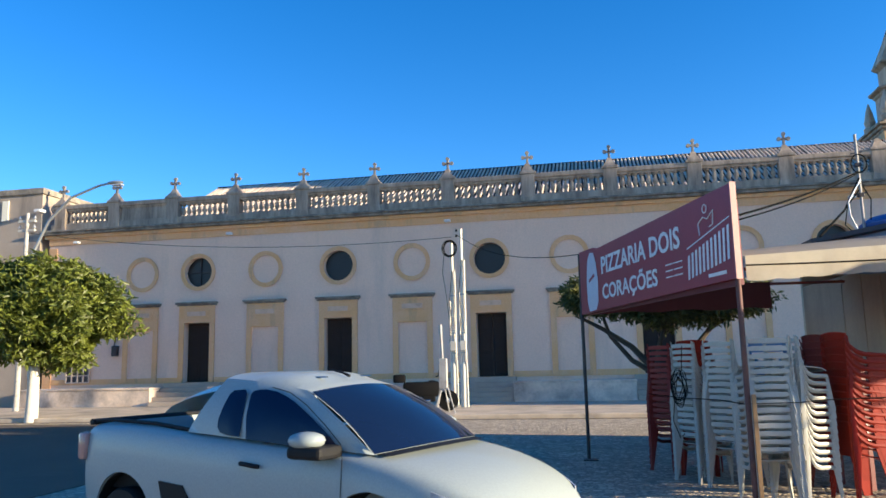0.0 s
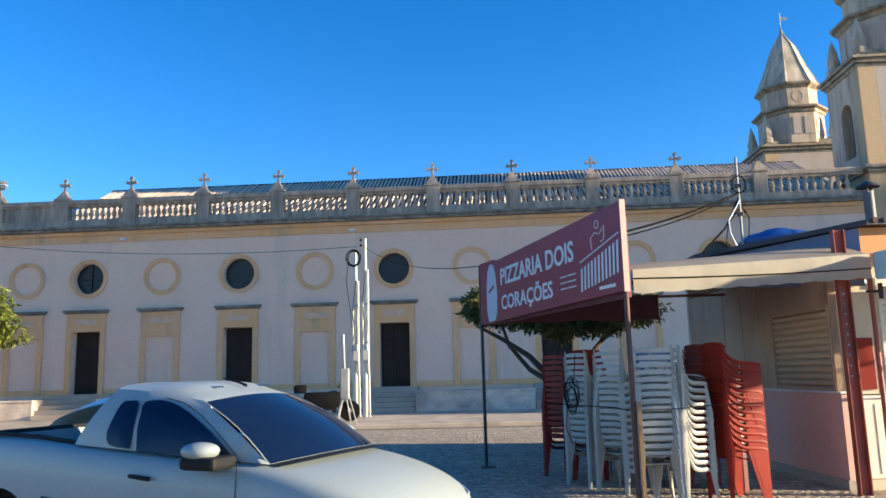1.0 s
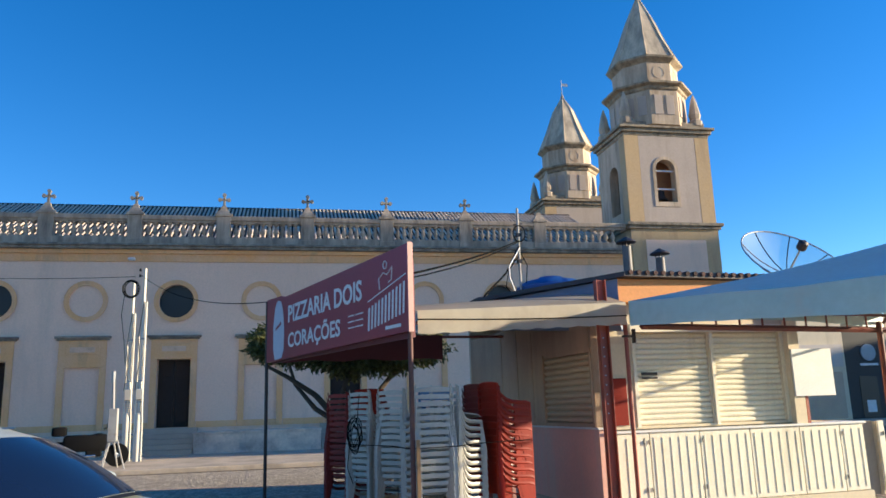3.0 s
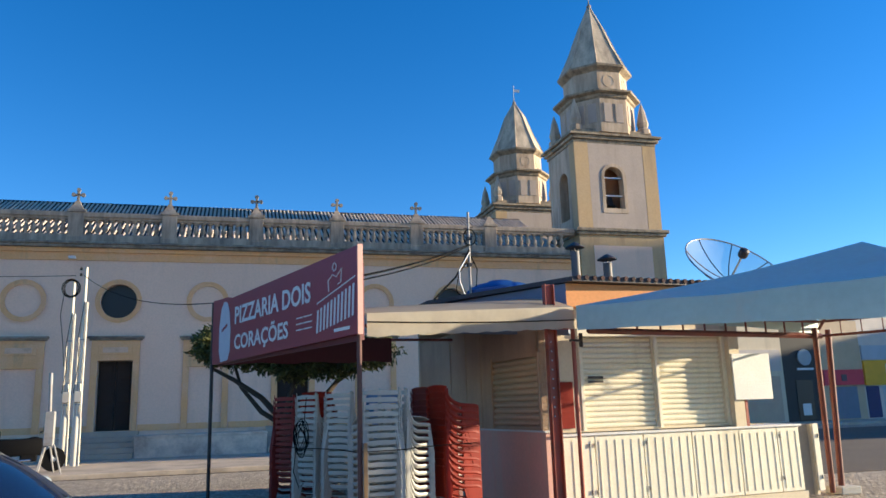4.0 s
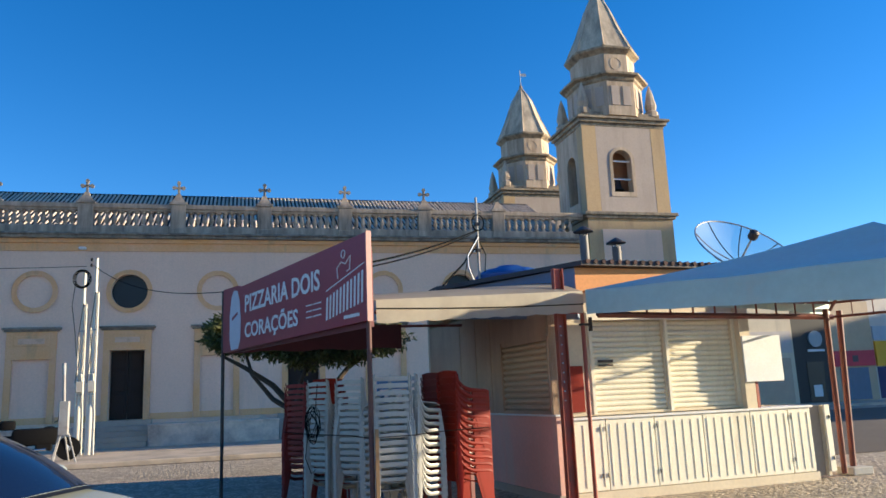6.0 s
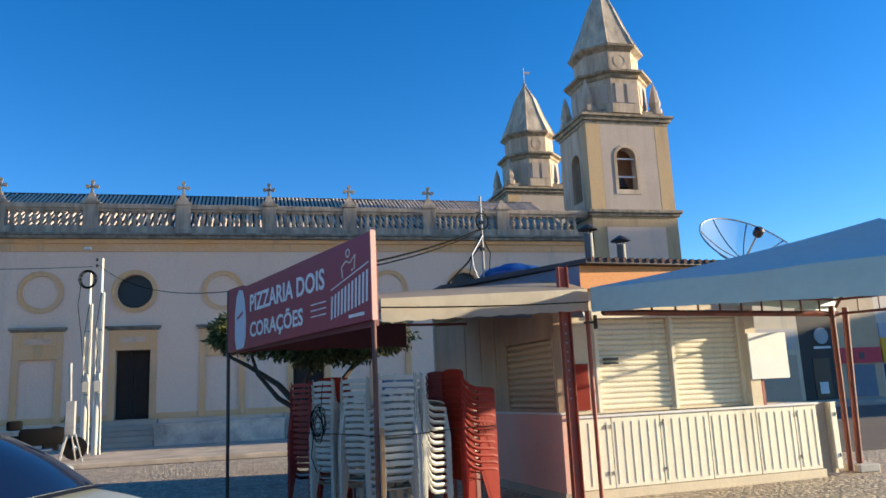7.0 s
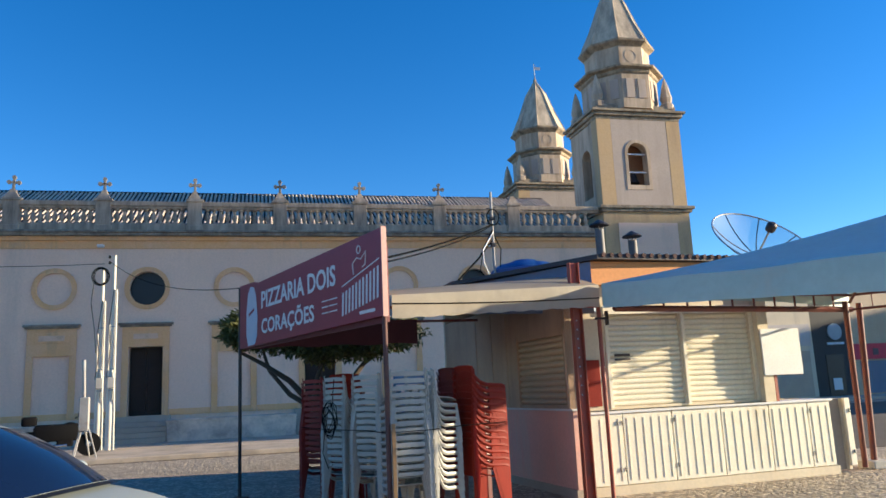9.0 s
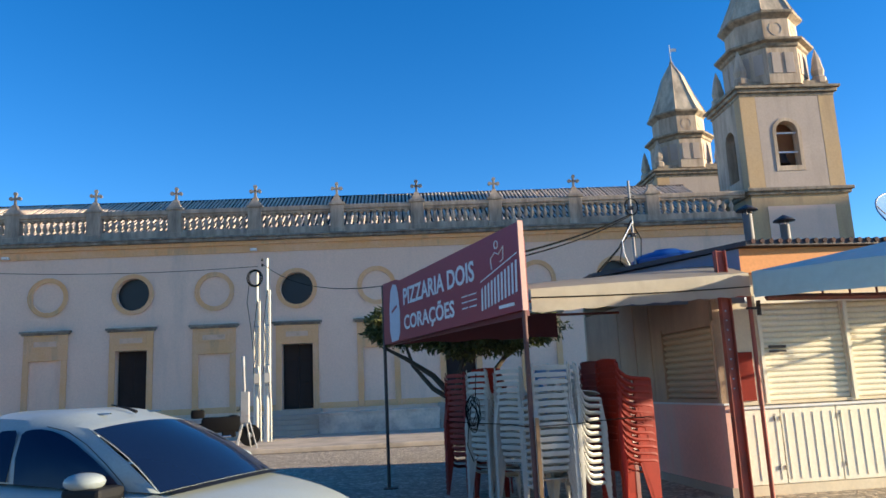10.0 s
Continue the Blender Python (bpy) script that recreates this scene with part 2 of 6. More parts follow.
def leaf_mat(name, a, b):
    m = mat(name, a, b, 0.5, scale=1.2, fine=9, bump=0.0)
    nt = m.node_tree
    bsdf = nt.nodes["Principled BSDF"]
    geo = nt.nodes.new("ShaderNodeNewGeometry")
    hs = nt.nodes.new("ShaderNodeHueSaturation")
    mr = nt.nodes.new("ShaderNodeMapRange")
    mr.inputs[3].default_value, mr.inputs[4].default_value = 0.6, 1.5
    nt.links.new(geo.outputs["Random Per Island"], mr.inputs[0])
    nt.links.new(mr.outputs[0], hs.inputs["Value"])
    nt.links.new(bsdf.inputs["Base Color"].links[0].from_socket, hs.inputs["Color"])
    tr = nt.nodes.new("ShaderNodeBsdfTranslucent")
    mx = nt.nodes.new("ShaderNodeMixShader")
    mx.inputs[0].default_value = 0.3
    nt.links.new(hs.outputs[0], bsdf.inputs["Base Color"])
    nt.links.new(hs.outputs[0], tr.inputs["Color"])
    nt.links.new(bsdf.outputs[0], mx.inputs[1])
    nt.links.new(tr.outputs[0], mx.inputs[2])
    nt.links.new(mx.outputs[0], nt.nodes["Material Output"].inputs["Surface"])
    return m


M_LEAF = leaf_mat("bright_foliage", (0.155, 0.18, 0.024), (0.06, 0.085, 0.014))
M_LEAF2 = leaf_mat("dark_foliage", (0.115, 0.115, 0.024), (0.05, 0.058, 0.016))


# ---- mesh helpers ----
ORIGIN = {}


def thing(name, m, label, category, group="", kind=""):
    ob = new(name)
    ob.empty_display_size = 0.2
    ob.matrix_basis = m
    ORIGIN[ob.name] = m
    return tagged(ob, label, category, group, kind)


def link(name, bm, material, parent=None, label="", smooth=False):
    me = bpy.data.meshes.new(name)
    bmesh.ops.recalc_face_normals(bm, faces=bm.faces)
    bm.to_mesh(me)
    bm.free()
    me.materials.append(material)
    if smooth:
        for p in me.polygons:
            p.use_smooth = True
        me.set_sharp_from_angle(angle=radians(38))
    ob = new(name, me)
    if parent:
        ob.parent = parent
    if label:
        ob["label"] = label
    return ob


def part(name, bm, material, parent, label="", smooth=False, world_space=False):
    """Links a bmesh as one mesh under a thing or a part. world_space: its points are in the world, not the thing's."""
    root = parent
    while root.parent:
        root = root.parent
    if world_space:
        bm.transform(ORIGIN[root.name].inverted())
    return link(name, bm, material, parent, label, smooth)


def structure(name, bm, material, label, category, smooth=False):
    return tagged(link(name, bm, material, None, "", smooth), label, category, kind="structure")


def box(x0, x1, y0, y1, z0, z1, bm=None, bevel=0.0):
    own = bmesh.new()
    bmesh.ops.create_cube(own, size=1, matrix=Matrix.LocRotScale(((x0 + x1) / 2, (y0 + y1) / 2, (z0 + z1) / 2), None, (x1 - x0, y1 - y0, z1 - z0)))
    if bevel:
        bmesh.ops.bevel(own, geom=own.edges[:], offset=bevel, segments=2, affect='EDGES', profile=0.5)
    return own if bm is None else join(bm, own)


def join(bm, own):
    me = bpy.data.meshes.new("tmp")
    own.to_mesh(me)
    own.free()
    bm.from_mesh(me)
    bpy.data.meshes.remove(me)
    return bm


def rod(a, b, r, r2=None, n=10, bm=None, caps=True):
    """A tapered rod from a to b."""
    a, b = Vector(a), Vector(b)
    own = bmesh.new()
    d = b - a
    bmesh.ops.create_cone(own, cap_ends=caps, segments=n, radius1=r, radius2=r if r2 is None else r2, depth=d.length,
                          matrix=Matrix.Translation((a + b) / 2) @ d.to_track_quat('Z', 'Y').to_matrix().to_4x4())
    return own if bm is None else join(bm, own)


def tube(points, r, n=6, bm=None):
    """A tube along a line of points."""
    bm = bm or bmesh.new()
    pts = [Vector(p) for p in points]
    rings = []
    last, q = None, None
    for i, p in enumerate(pts):
        d = (pts[min(i + 1, len(pts) - 1)] - pts[max(i - 1, 0)]).normalized()
        q = d.to_track_quat('Z', 'Y') if last is None else last.rotation_difference(d) @ q
        last = d
        rr = r(i / (len(pts) - 1)) if callable(r) else r
        rings.append([bm.verts.new(p + q @ Vector((rr * math.cos(2 * math.pi * k / n), rr * math.sin(2 * math.pi * k / n), 0))) for k in range(n)])
    for a, b in zip(rings, rings[1:]):
        for k in range(n):
            bm.faces.new((a[k], a[(k + 1) % n], b[(k + 1) % n], b[k]))
    bm.faces.new(rings[0][::-1])
    bm.faces.new(rings[-1])
    return bm


def lathe(profile, n=16, centre=(0, 0, 0), phase=0.0, bm=None):
    """A solid turned from (radius, z) points."""
    bm = bm or bmesh.new()
    c = Vector(centre)
    rings = []
    for r, z in profile:
        rings.append([bm.verts.new(c + Vector((r * math.cos(2 * math.pi * (k + phase) / n), r * math.sin(2 * math.pi * (k + phase) / n), z))) for k in range(n)])
    for a, b in zip(rings, rings[1:]):
        for k in range(n):
            bm.faces.new((a[k], a[(k + 1) % n], b[(k + 1) % n], b[k]))
    bm.faces.new(rings[0][::-1])
    bm.faces.new(rings[-1])
    return bm


def grid(f, nu, nv, bm=None):
    """A sheet of points f(u, v), u and v from 0 to 1."""
    bm = bm or bmesh.new()
    vs = [[bm.verts.new(f(i / nu, j / nv)) for j in range(nv + 1)] for i in range(nu + 1)]
    for i in range(nu):
        for j in range(nv):
            bm.faces.new((vs[i][j], vs[i + 1][j], vs[i + 1][j + 1], vs[i][j + 1]))
    return bm


def thicken(bm, t):
    bmesh.ops.recalc_face_normals(bm, faces=bm.faces)
    bmesh.ops.solidify(bm, geom=bm.faces[:], thickness=t)
    return bm


def prism(outline, d, bm=None):
    """A closed outline of points, pushed along d."""
    bm = bm or bmesh.new()
    d = Vector(d)
    a = [bm.verts.new(Vector(p)) for p in outline]
    b = [bm.verts.new(Vector(p) + d) for p in outline]
    n = len(a)
    bm.faces.new(a)
    bm.faces.new(b[::-1])
    for k in range(n):
        bm.faces.new((a[k], b[k], b[(k + 1) % n], a[(k + 1) % n]))
    return bm


def ring_y(cx, cz, y0, y1, r0, r1, n=40, bm=None):
    """A flat ring round an axis along y."""
    bm = bm or bmesh.new()
    cs = [[bm.verts.new((cx + r * math.cos(2 * math.pi * k / n), y, cz + r * math.sin(2 * math.pi * k / n))) for k in range(n)] for r, y in ((r0, y1), (r0, y0), (r1, y0), (r1, y1))]
    for i in range(4):
        a, b = cs[i], cs[(i + 1) % 4]
        for k in range(n):
            bm.faces.new((a[k], a[(k + 1) % n], b[(k + 1) % n], b[k]))
    return bm


def disc_y(cx, cz, y0, y1, r, n=40, bm=None):
    return prism([(cx + r * math.cos(2 * math.pi * k / n), y0, cz + r * math.sin(2 * math.pi * k / n)) for k in range(n)], (0, y1 - y0, 0), bm)


def cut(bm, cutter, hollow=False):
    """bm less cutter; hollow: bm has a void inside, so its normals stay."""
    obs = []
    for b in (bm, cutter):
        if not (hollow and b is bm):
            bmesh.ops.recalc_face_normals(b, faces=b.faces)
        me = bpy.data.meshes.new("tmp")
        b.to_mesh(me)
        b.free()
        obs.append(new("tmp", me))
    md = obs[0].modifiers.new("cut", 'BOOLEAN')
    md.object, md.operation, md.solver = obs[1], 'DIFFERENCE', 'EXACT'
    dg = bpy.context.evaluated_depsgraph_get()
    out = bmesh.new()
    me = bpy.data.meshes.new_from_object(obs[0].evaluated_get(dg))
    out.from_mesh(me)
    bpy.data.meshes.remove(me)
    for o in obs:
        d = o.data
        bpy.data.objects.remove(o)
        bpy.data.meshes.remove(d)
    return out


def piece(name, mesh, material, parent, at, rot=None):
    """One of many alike pieces on a shared mesh, placed in its thing's own space."""
    ob = new(name, mesh)
    ob.parent = parent
    ob.location = at
    if rot:
        ob.rotation_euler = rot
    return ob


def shared(name, bm, material, smooth=False):
    me = bpy.data.meshes.new(name)
    bmesh.ops.recalc_face_normals(bm, faces=bm.faces)
    bm.to_mesh(me)
    bm.free()
    me.materials.append(material)
    if smooth:
        for p in me.polygons:
            p.use_smooth = True
        me.set_sharp_from_angle(angle=radians(38))
    return me


def lettering(name, text, size, material, parent, m, label=""):
    """Words as a thin mesh; m: where the left end of the base line lies in the thing's space, letters in its xy plane."""
    cu = bpy.data.curves.new(name, 'FONT')
    cu.body, cu.size, cu.extrude, cu.resolution_u = text, size, 0.002, 3
    cu.offset = size * 0.020
    tmp = new("tmp", cu)
    me = bpy.data.meshes.new_from_object(tmp.evaluated_get(bpy.context.evaluated_depsgraph_get()))
    bpy.data.objects.remove(tmp)
    bpy.data.curves.remove(cu)
    me.materials.append(material)
    me.transform(m)
    ob = new(name, me)
    ob.parent = parent
    if label:
        ob["label"] = label
    return ob


# ---- ground ----
def flat(x0, x1, y0, y1, z, nx=1, ny=1):
    return grid(lambda u, v: (x0 + (x1 - x0) * u, y0 + (y1 - y0) * v, z), nx, ny)


structure("ground", flat(-1500, 1500, -1500, 1500, 0.0), M_COBBLE, "worn beige cobbled square around the church", "ground")
structure("road", box(-60, -7.6, 8.5, 22.4, -0.05, 0.012), M_ASPHALT, "dusty dark asphalt street beside the square", "road")
structure("road", box(11.5, 90, 14.0, 33.0, -0.05, 0.012), M_ASPHALT, "dusty dark asphalt street beyond the kiosk", "road")
pave = box(-60, 11.0, 23.3, 31.0, -0.1, 0.15, bevel=0.03)
structure("pavement", pave, M_PAVE, "raised stone pavement along the church", "pavement")
# added dark strip: stands in for the kerb riser's shade
structure("road", box(-60, 11.0, 23.16, 23.297, -0.05, 0.014), M_ASPHALT, "narrow dark strip painting the shade of the pavement kerb", "gutter")
# unseen block added off to the right; its stepped outline keeps sun off the church wall
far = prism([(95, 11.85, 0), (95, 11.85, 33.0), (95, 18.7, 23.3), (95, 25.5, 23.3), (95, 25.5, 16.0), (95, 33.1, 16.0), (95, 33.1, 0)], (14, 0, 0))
structure("backdrop", far, M_CREAMW, "unseen stepped block added to shade the church front", "building")
structure("pavement", box(24, 90, 36.0, 40.0, -0.1, 0.14, bevel=0.03), M_PAVE, "raised pavement in front of the shops", "pavement")

# ---- church ----
YC = 32.13
CIRCLES = [-20.75, -17.92, -14.6, -11.16, -7.8, -4.39, -1.02, 2.42, 5.86, 9.30, 12.7]
PEDESTALS = [-25.18, -22.3, -19.25, -16.15, -12.82, -9.46, -6.11, -2.62, 0.83, 4.22, 7.76, 11.2]
church = thing("church", pose(-5, YC, 0.15), "long white church with ochre trim and stone balustrade", "church")
CO = Vector((-5, YC, 0.15))

wall = box(-25.8, 15.6, YC, YC + 0.6, 0.1, 8.2)
cutter = bmesh.new()
for k, cx in enumerate(CIRCLES[:10]):
    if k % 2:
        disc_y(cx, 6.13, YC - 0.2, YC + 0.35, 0.68, bm=cutter)
        box(cx - 0.64, cx + 0.64, YC - 0.2, YC + 0.45, 1.12, 3.80, cutter)
    else:
        disc_y(cx, 6.13, YC - 0.2, YC + 0.03, 0.63, bm=cutter)
        box(cx - 0.62, cx + 0.62, YC - 0.2, YC + 0.06, 1.35, 3.52, cutter)
wall = cut(wall, cutter)
part("wall", wall, M_WALL, church, "white limewashed wall", world_space=True)
part("wall", box(-25.8, 15.5, YC + 12.2, YC + 12.8, 0.1, 8.2), M_WALL, church, world_space=True)
part("wall", box(-25.8, -25.2, YC + 0.6, YC + 12.2, 0.1, 9.0), M_WALL, church, world_space=True)

# ochre band under the cornice, dado line and corner strip
part("frieze_band", box(-25.8, 15.4, YC - 0.05, YC - 0.002, 7.74, 8.05), M_YELLOW, church, "ochre band under the cornice", world_space=True)
for a, b in zip([None] + CIRCLES[:10], CIRCLES[:10] + [None]):
    x0 = -25.8 if a is None else a + 0.90
    x1 = 15.4 if b is None else b - 0.90
    part("dado_strip", box(x0, x1, YC - 0.03, YC - 0.002, 1.10, 1.34), M_YELLOW, church, world_space=True)
part("corner_strip", box(-25.8, -25.35, YC - 0.04, YC - 0.002, 0.15, 7.6), M_YELLOW, church, world_space=True)
for x0, dy, z0, z1 in ((-26.0, 0.16, 8.05, 8.22), (-26.1, 0.34, 8.223, 8.34), (-26.15, 0.42, 8.343, 8.44)):
    part("cornice_moulding", box(x0, 15.4, YC - dy, YC + 0.4, z0, z1, bevel=0.02), M_YELLOW if z0 < 8.1 else M_CORNICE, church, "ochre bed moulding" if z0 < 8.1 else "soot-stained cornice moulding", world_space=True)

# balustrade: pedestals with crosses, rails and turned balusters
par_ = part("balustrade", box(-25.7, 15.4, YC - 0.16, YC + 0.16, 8.44, 8.76, bevel=0.02), M_STONE, church, "weathered stone balustrade", world_space=True)
part("top_rail", box(-25.7, 15.4, YC - 0.20, YC + 0.20, 9.47, 9.68, bevel=0.03), M_STONE, par_, world_space=True)
part("rail_band", box(-25.7, 15.4, YC - 0.13, YC + 0.13, 9.38, 9.47), M_STONE, par_, world_space=True)
bal = shared("baluster", lathe([(0.12, 0), (0.12, 0.05), (0.065, 0.08), (0.055, 0.12), (0.095, 0.20), (0.115, 0.27), (0.085, 0.36), (0.05, 0.48), (0.055, 0.53), (0.11, 0.56), (0.11, 0.63)], 8), M_STONE, True)
ped_bm = box(-0.29, 0.29, -0.22, 0.22, 0, 1.20, bevel=0.02)
box(-0.35, 0.35, -0.27, 0.27, 1.20, 1.32, ped_bm, 0.02)
box(-0.33, 0.33, -0.25, 0.25, 0.0, 0.22, ped_bm, 0.02)
lathe([(0.36, 1.32), (0.30, 1.42), (0.17, 1.56), (0.13, 1.68)], 4, phase=0.5, bm=ped_bm)
ped = shared("pedestal", ped_bm, M_STONE)
cr = bmesh.new()
box(-0.05, 0.05, -0.05, 0.05, 0, 0.56, cr, 0.015)
box(-0.18, 0.18, -0.05, 0.05, 0.29, 0.38, cr, 0.015)
for px, pz in ((-0.18, 0.335), (0.18, 0.335), (0, 0.54)):
    disc_y(px, pz, -0.055, 0.055, 0.08, 10, cr)
cross_me = shared("cross", cr, mat("grey_cross", (0.26, 0.24, 0.22), (0.17, 0.16, 0.15), 0.8, scale=3, fine=25))
for i, px in enumerate(PEDESTALS):
    p = piece("pedestal", ped, None, par_, Vector((px, YC, 8.45)) - CO, (0, 0, random.uniform(-0.02, 0.02)))
    if i < 11:
        piece("cross", cross_me, None, p, (0, 0, 1.63), (random.uniform(-0.05, 0.05), random.uniform(-0.05, 0.05), random.uniform(-0.1, 0.1)))
ends = PEDESTALS + [15.3]
for a, b in zip(ends, ends[1:]):
    n = 10 if b - a > 3.2 else 9
    if abs(a + 22.3) < 0.1:
        part("infill_panel", box(a + 0.35, b - 0.35, YC - 0.08, YC + 0.08, 8.76, 9.38), M_STONE, par_, world_space=True)
        continue
    for k in range(n):
        x = a + 0.36 + (b - a - 0.72) * (k + 0.5) / n
        piece("baluster", bal, None, par_, Vector((x, YC, 8.76)) - CO)

# tiled roof behind the balustrade
RX0, RX1, RY0, RZ0, RY1, RZ1 = -20.4, 15.2, YC + 1.0, 8.75, YC + 6.4, 11.60
roof = part("roof", thicken(grid(lambda u, v: (RX0 + (RX1 - RX0) * u, RY0 + (RY1 - RY0) * v, RZ0 + (RZ1 - RZ0) * v), 2, 2), 0.12), M_TILE, church, "dark clay tiled roof", world_space=True)
part("rear_slope", thicken(grid(lambda u, v: (RX0 + (RX1 - RX0) * u, RY1 + (RY1 - RY0) * v, RZ1 - (RZ1 - RZ0) * v), 2, 2), 0.12), M_TILE, roof, world_space=True)
part("gable", prism([(RX0, RY0, 8.2), (RX0, RY0, RZ0), (RX0, RY1, RZ1 - 0.1), (RX0, 2 * RY1 - RY0, RZ0), (RX0, 2 * RY1 - RY0, 8.2)], (0.3, 0, 0)), M_WALL, roof, world_space=True)
row_bm = bmesh.new()
sl = Vector((0, RY1 - RY0, RZ1 - RZ0))
for k in range(9):
    a = sl * (k / 9)
    b = sl * ((k + 1.08) / 9)
    o = bmesh.new()
    vs = []
    for p, r in ((a, 0.056), (b, 0.050)):
        vs.append([o.verts.new(p + Vector((r * math.cos(math.pi * j / 6), 0, r * math.sin(math.pi * j / 6) + 0.05))) for j in range(7)])
    for j in range(6):
        o.faces.new((vs[0][j], vs[0][j + 1], vs[1][j + 1], vs[1][j]))
    join(row_bm, o)
row_me = shared("tile_course", row_bm, M_TILELIT)
n_rows = 190
for k in range(n_rows):
    piece("tile_course", row_me, None, roof, Vector((RX0 + 0.1 + (RX1 - RX0 - 0.2) * k / (n_rows - 1), RY0 + random.uniform(-0.04, 0.04), RZ0 + random.uniform(0.085, 0.095))) - CO)
part("ridge_cap", rod((RX0, RY1, RZ1 + 0.06), (RX1, RY1, RZ1 + 0.06), 0.13), M_TILE, roof, world_space=True)

# doors, blind bays and oculi with their ochre surrounds
for k, cx in enumerate(CIRCLES[:10]):
    real = k % 2 == 1
    sur = bmesh.new()
    top = 3.80 if real else 3.52
    for s in (-1, 1):
        x0, x1 = sorted((cx + s * 0.64, cx + s * 0.88))
        box(x0, x1, YC - 0.07, YC - 0.002, 1.10, top, sur, 0.008)
    box(cx - 0.88, cx + 0.88, YC - 0.07, YC - 0.002, top, 4.58, sur, 0.008)
    box(cx - 0.62, cx + 0.62, YC - 0.10, YC - 0.07, 4.02, 4.40, sur, 0.01)
    s_ob = part("surround", sur, M_YELLOW, church, "ochre moulded surround", world_space=True)
    part("head_panel", box(cx - 0.46, cx + 0.46, YC - 0.112, YC - 0.1, 4.10, 4.31, bevel=0.004), M_HEAD, s_ob, "pale worn panel over the opening", world_space=True)
    hood = box(cx - 0.96, cx + 0.96, YC - 0.14, YC - 0.002, 4.58, 4.65, bevel=0.01)
    box(cx - 1.02, cx + 1.02, YC - 0.22, YC - 0.002, 4.65, 4.74, hood, 0.012)
    part("hood", hood, M_CORNICE, s_ob, "soot-dark hood moulding", world_space=True)
    if not real:
        part("sill_band", box(cx - 0.64, cx + 0.64, YC - 0.03, YC - 0.002, 1.10, 1.34), M_YELLOW, s_ob, world_space=True)
    ring = ring_y(cx, 6.13, YC - 0.05, YC - 0.002, 0.68 if real else 0.63, 0.84 if real else 0.80)
    ring_y(cx, 6.13, YC - 0.075, YC - 0.048, 0.79 if real else 0.75, 0.86 if real else 0.82, bm=ring)
    oc = part("oculus", ring, M_YELLOW, church, "round window with ochre ring" if real else "blind ochre ring", world_space=True)
    if real:
        part("pane", disc_y(cx, 6.13, YC + 0.26, YC + 0.28, 0.70), M_GLASSD, oc, "dark round pane", world_space=True)
        if k == 1:
            b = box(cx - 0.03, cx + 0.03, YC + 0.20, YC + 0.255, 5.45, 6.82)
            box(cx - 0.68, cx + 0.68, YC + 0.20, YC + 0.255, 6.10, 6.16, b)
            part("glazing_bar", b, M_DARKSTEEL, oc, world_space=True)
        for s in (-1, 1):
            x0, x1 = sorted((cx, cx + s * 0.63))
            leaf = box(x0 + 0.005, x1 - 0.005, YC + 0.36, YC + 0.42, 1.13, 3.79, bevel=0.008)
            for z0, z1 in ((1.3, 2.1), (2.22, 3.0), (3.12, 3.65)):
                box(x0 + 0.1, x1 - 0.1, YC + 0.335, YC + 0.36, z0, z1, leaf, 0.012)
            part("door_leaf", leaf, M_DOOR, s_ob, "dark closed wooden door leaf", world_space=True)

# platform with steps before the doors
gaps = [(-19.3, -16.55), (-12.4, -9.9), (-5.55, -3.4), (1.36, 3.5), (8.2, 10.4)]
xs = [-25.9] + [v for g in gaps for v in g] + [15.0]
for i in range(0, len(xs), 2):
    pl = box(xs[i], xs[i + 1], 30.7, YC, 0.1, 0.86, bevel=0.02)
    p = part("platform", pl, M_PLINTH, church, "stained white plinth platform", world_space=True)
    part("coping", box(xs[i] - 0.02, xs[i + 1] + 0.02, 30.66, YC - 0.1, 0.86, 0.95, bevel=0.02), M_PLINTH, p, world_space=True)
for g in gaps:
    part("landing", box(g[0], g[1], 31.75, YC + 0.35, 0.1, 1.11), M_STEP, church, world_space=True)
    for j in range(4):
        part("step", box(g[0] + 0.02, g[1] - 0.02, 30.55 + j * 0.30, 31.76, 0.15 + 0.19 * j, 0.15 + 0.19 * (j + 1), bevel=0.015), M_STEP, church, "worn stone step", world_space=True)
for cx in (-24.0, -16.2, -6.1, 9.95):
    part("floodlight", box(cx - 0.13, cx + 0.13, YC - 0.55, YC - 0.35, 7.72, 7.82, bevel=0.02), M_WHITEP, church, "small white floodlight", world_space=True)

# barred window at the church's far end
gw = box(-24.5, -23.3, YC - 0.06, YC - 0.01, 1.2, 2.8)
part("window_recess", gw, M_DARKSTEEL, church, world_space=True)
gr = bmesh.new()
for j in range(5):
    x = -24.5 + 1.2 * j / 4
    box(x - 0.03, x + 0.03, YC - 0.1, YC - 0.06, 1.2, 2.8, gr)
for j in range(6):
    z = 1.2 + 1.6 * j / 5
    box(-24.5, -23.3, YC - 0.09, YC - 0.055, z - 0.025, z + 0.025, gr)
part("window_grille", gr, M_PLINTH, church, "pale grille of a low window", world_space=True)


wb_ = part("wall_box", box(-22.14, -21.84, YC - 0.16, YC - 0.002, 2.38, 2.86, bevel=0.02), M_DARKSTEEL, church, "small dark meter box", world_space=True)
part("conduit", rod((-22.06, YC - 0.05, 2.8), (-22.06, YC - 0.05, 3.6), 0.025, n=8), M_DARKSTEEL, wb_, world_space=True)


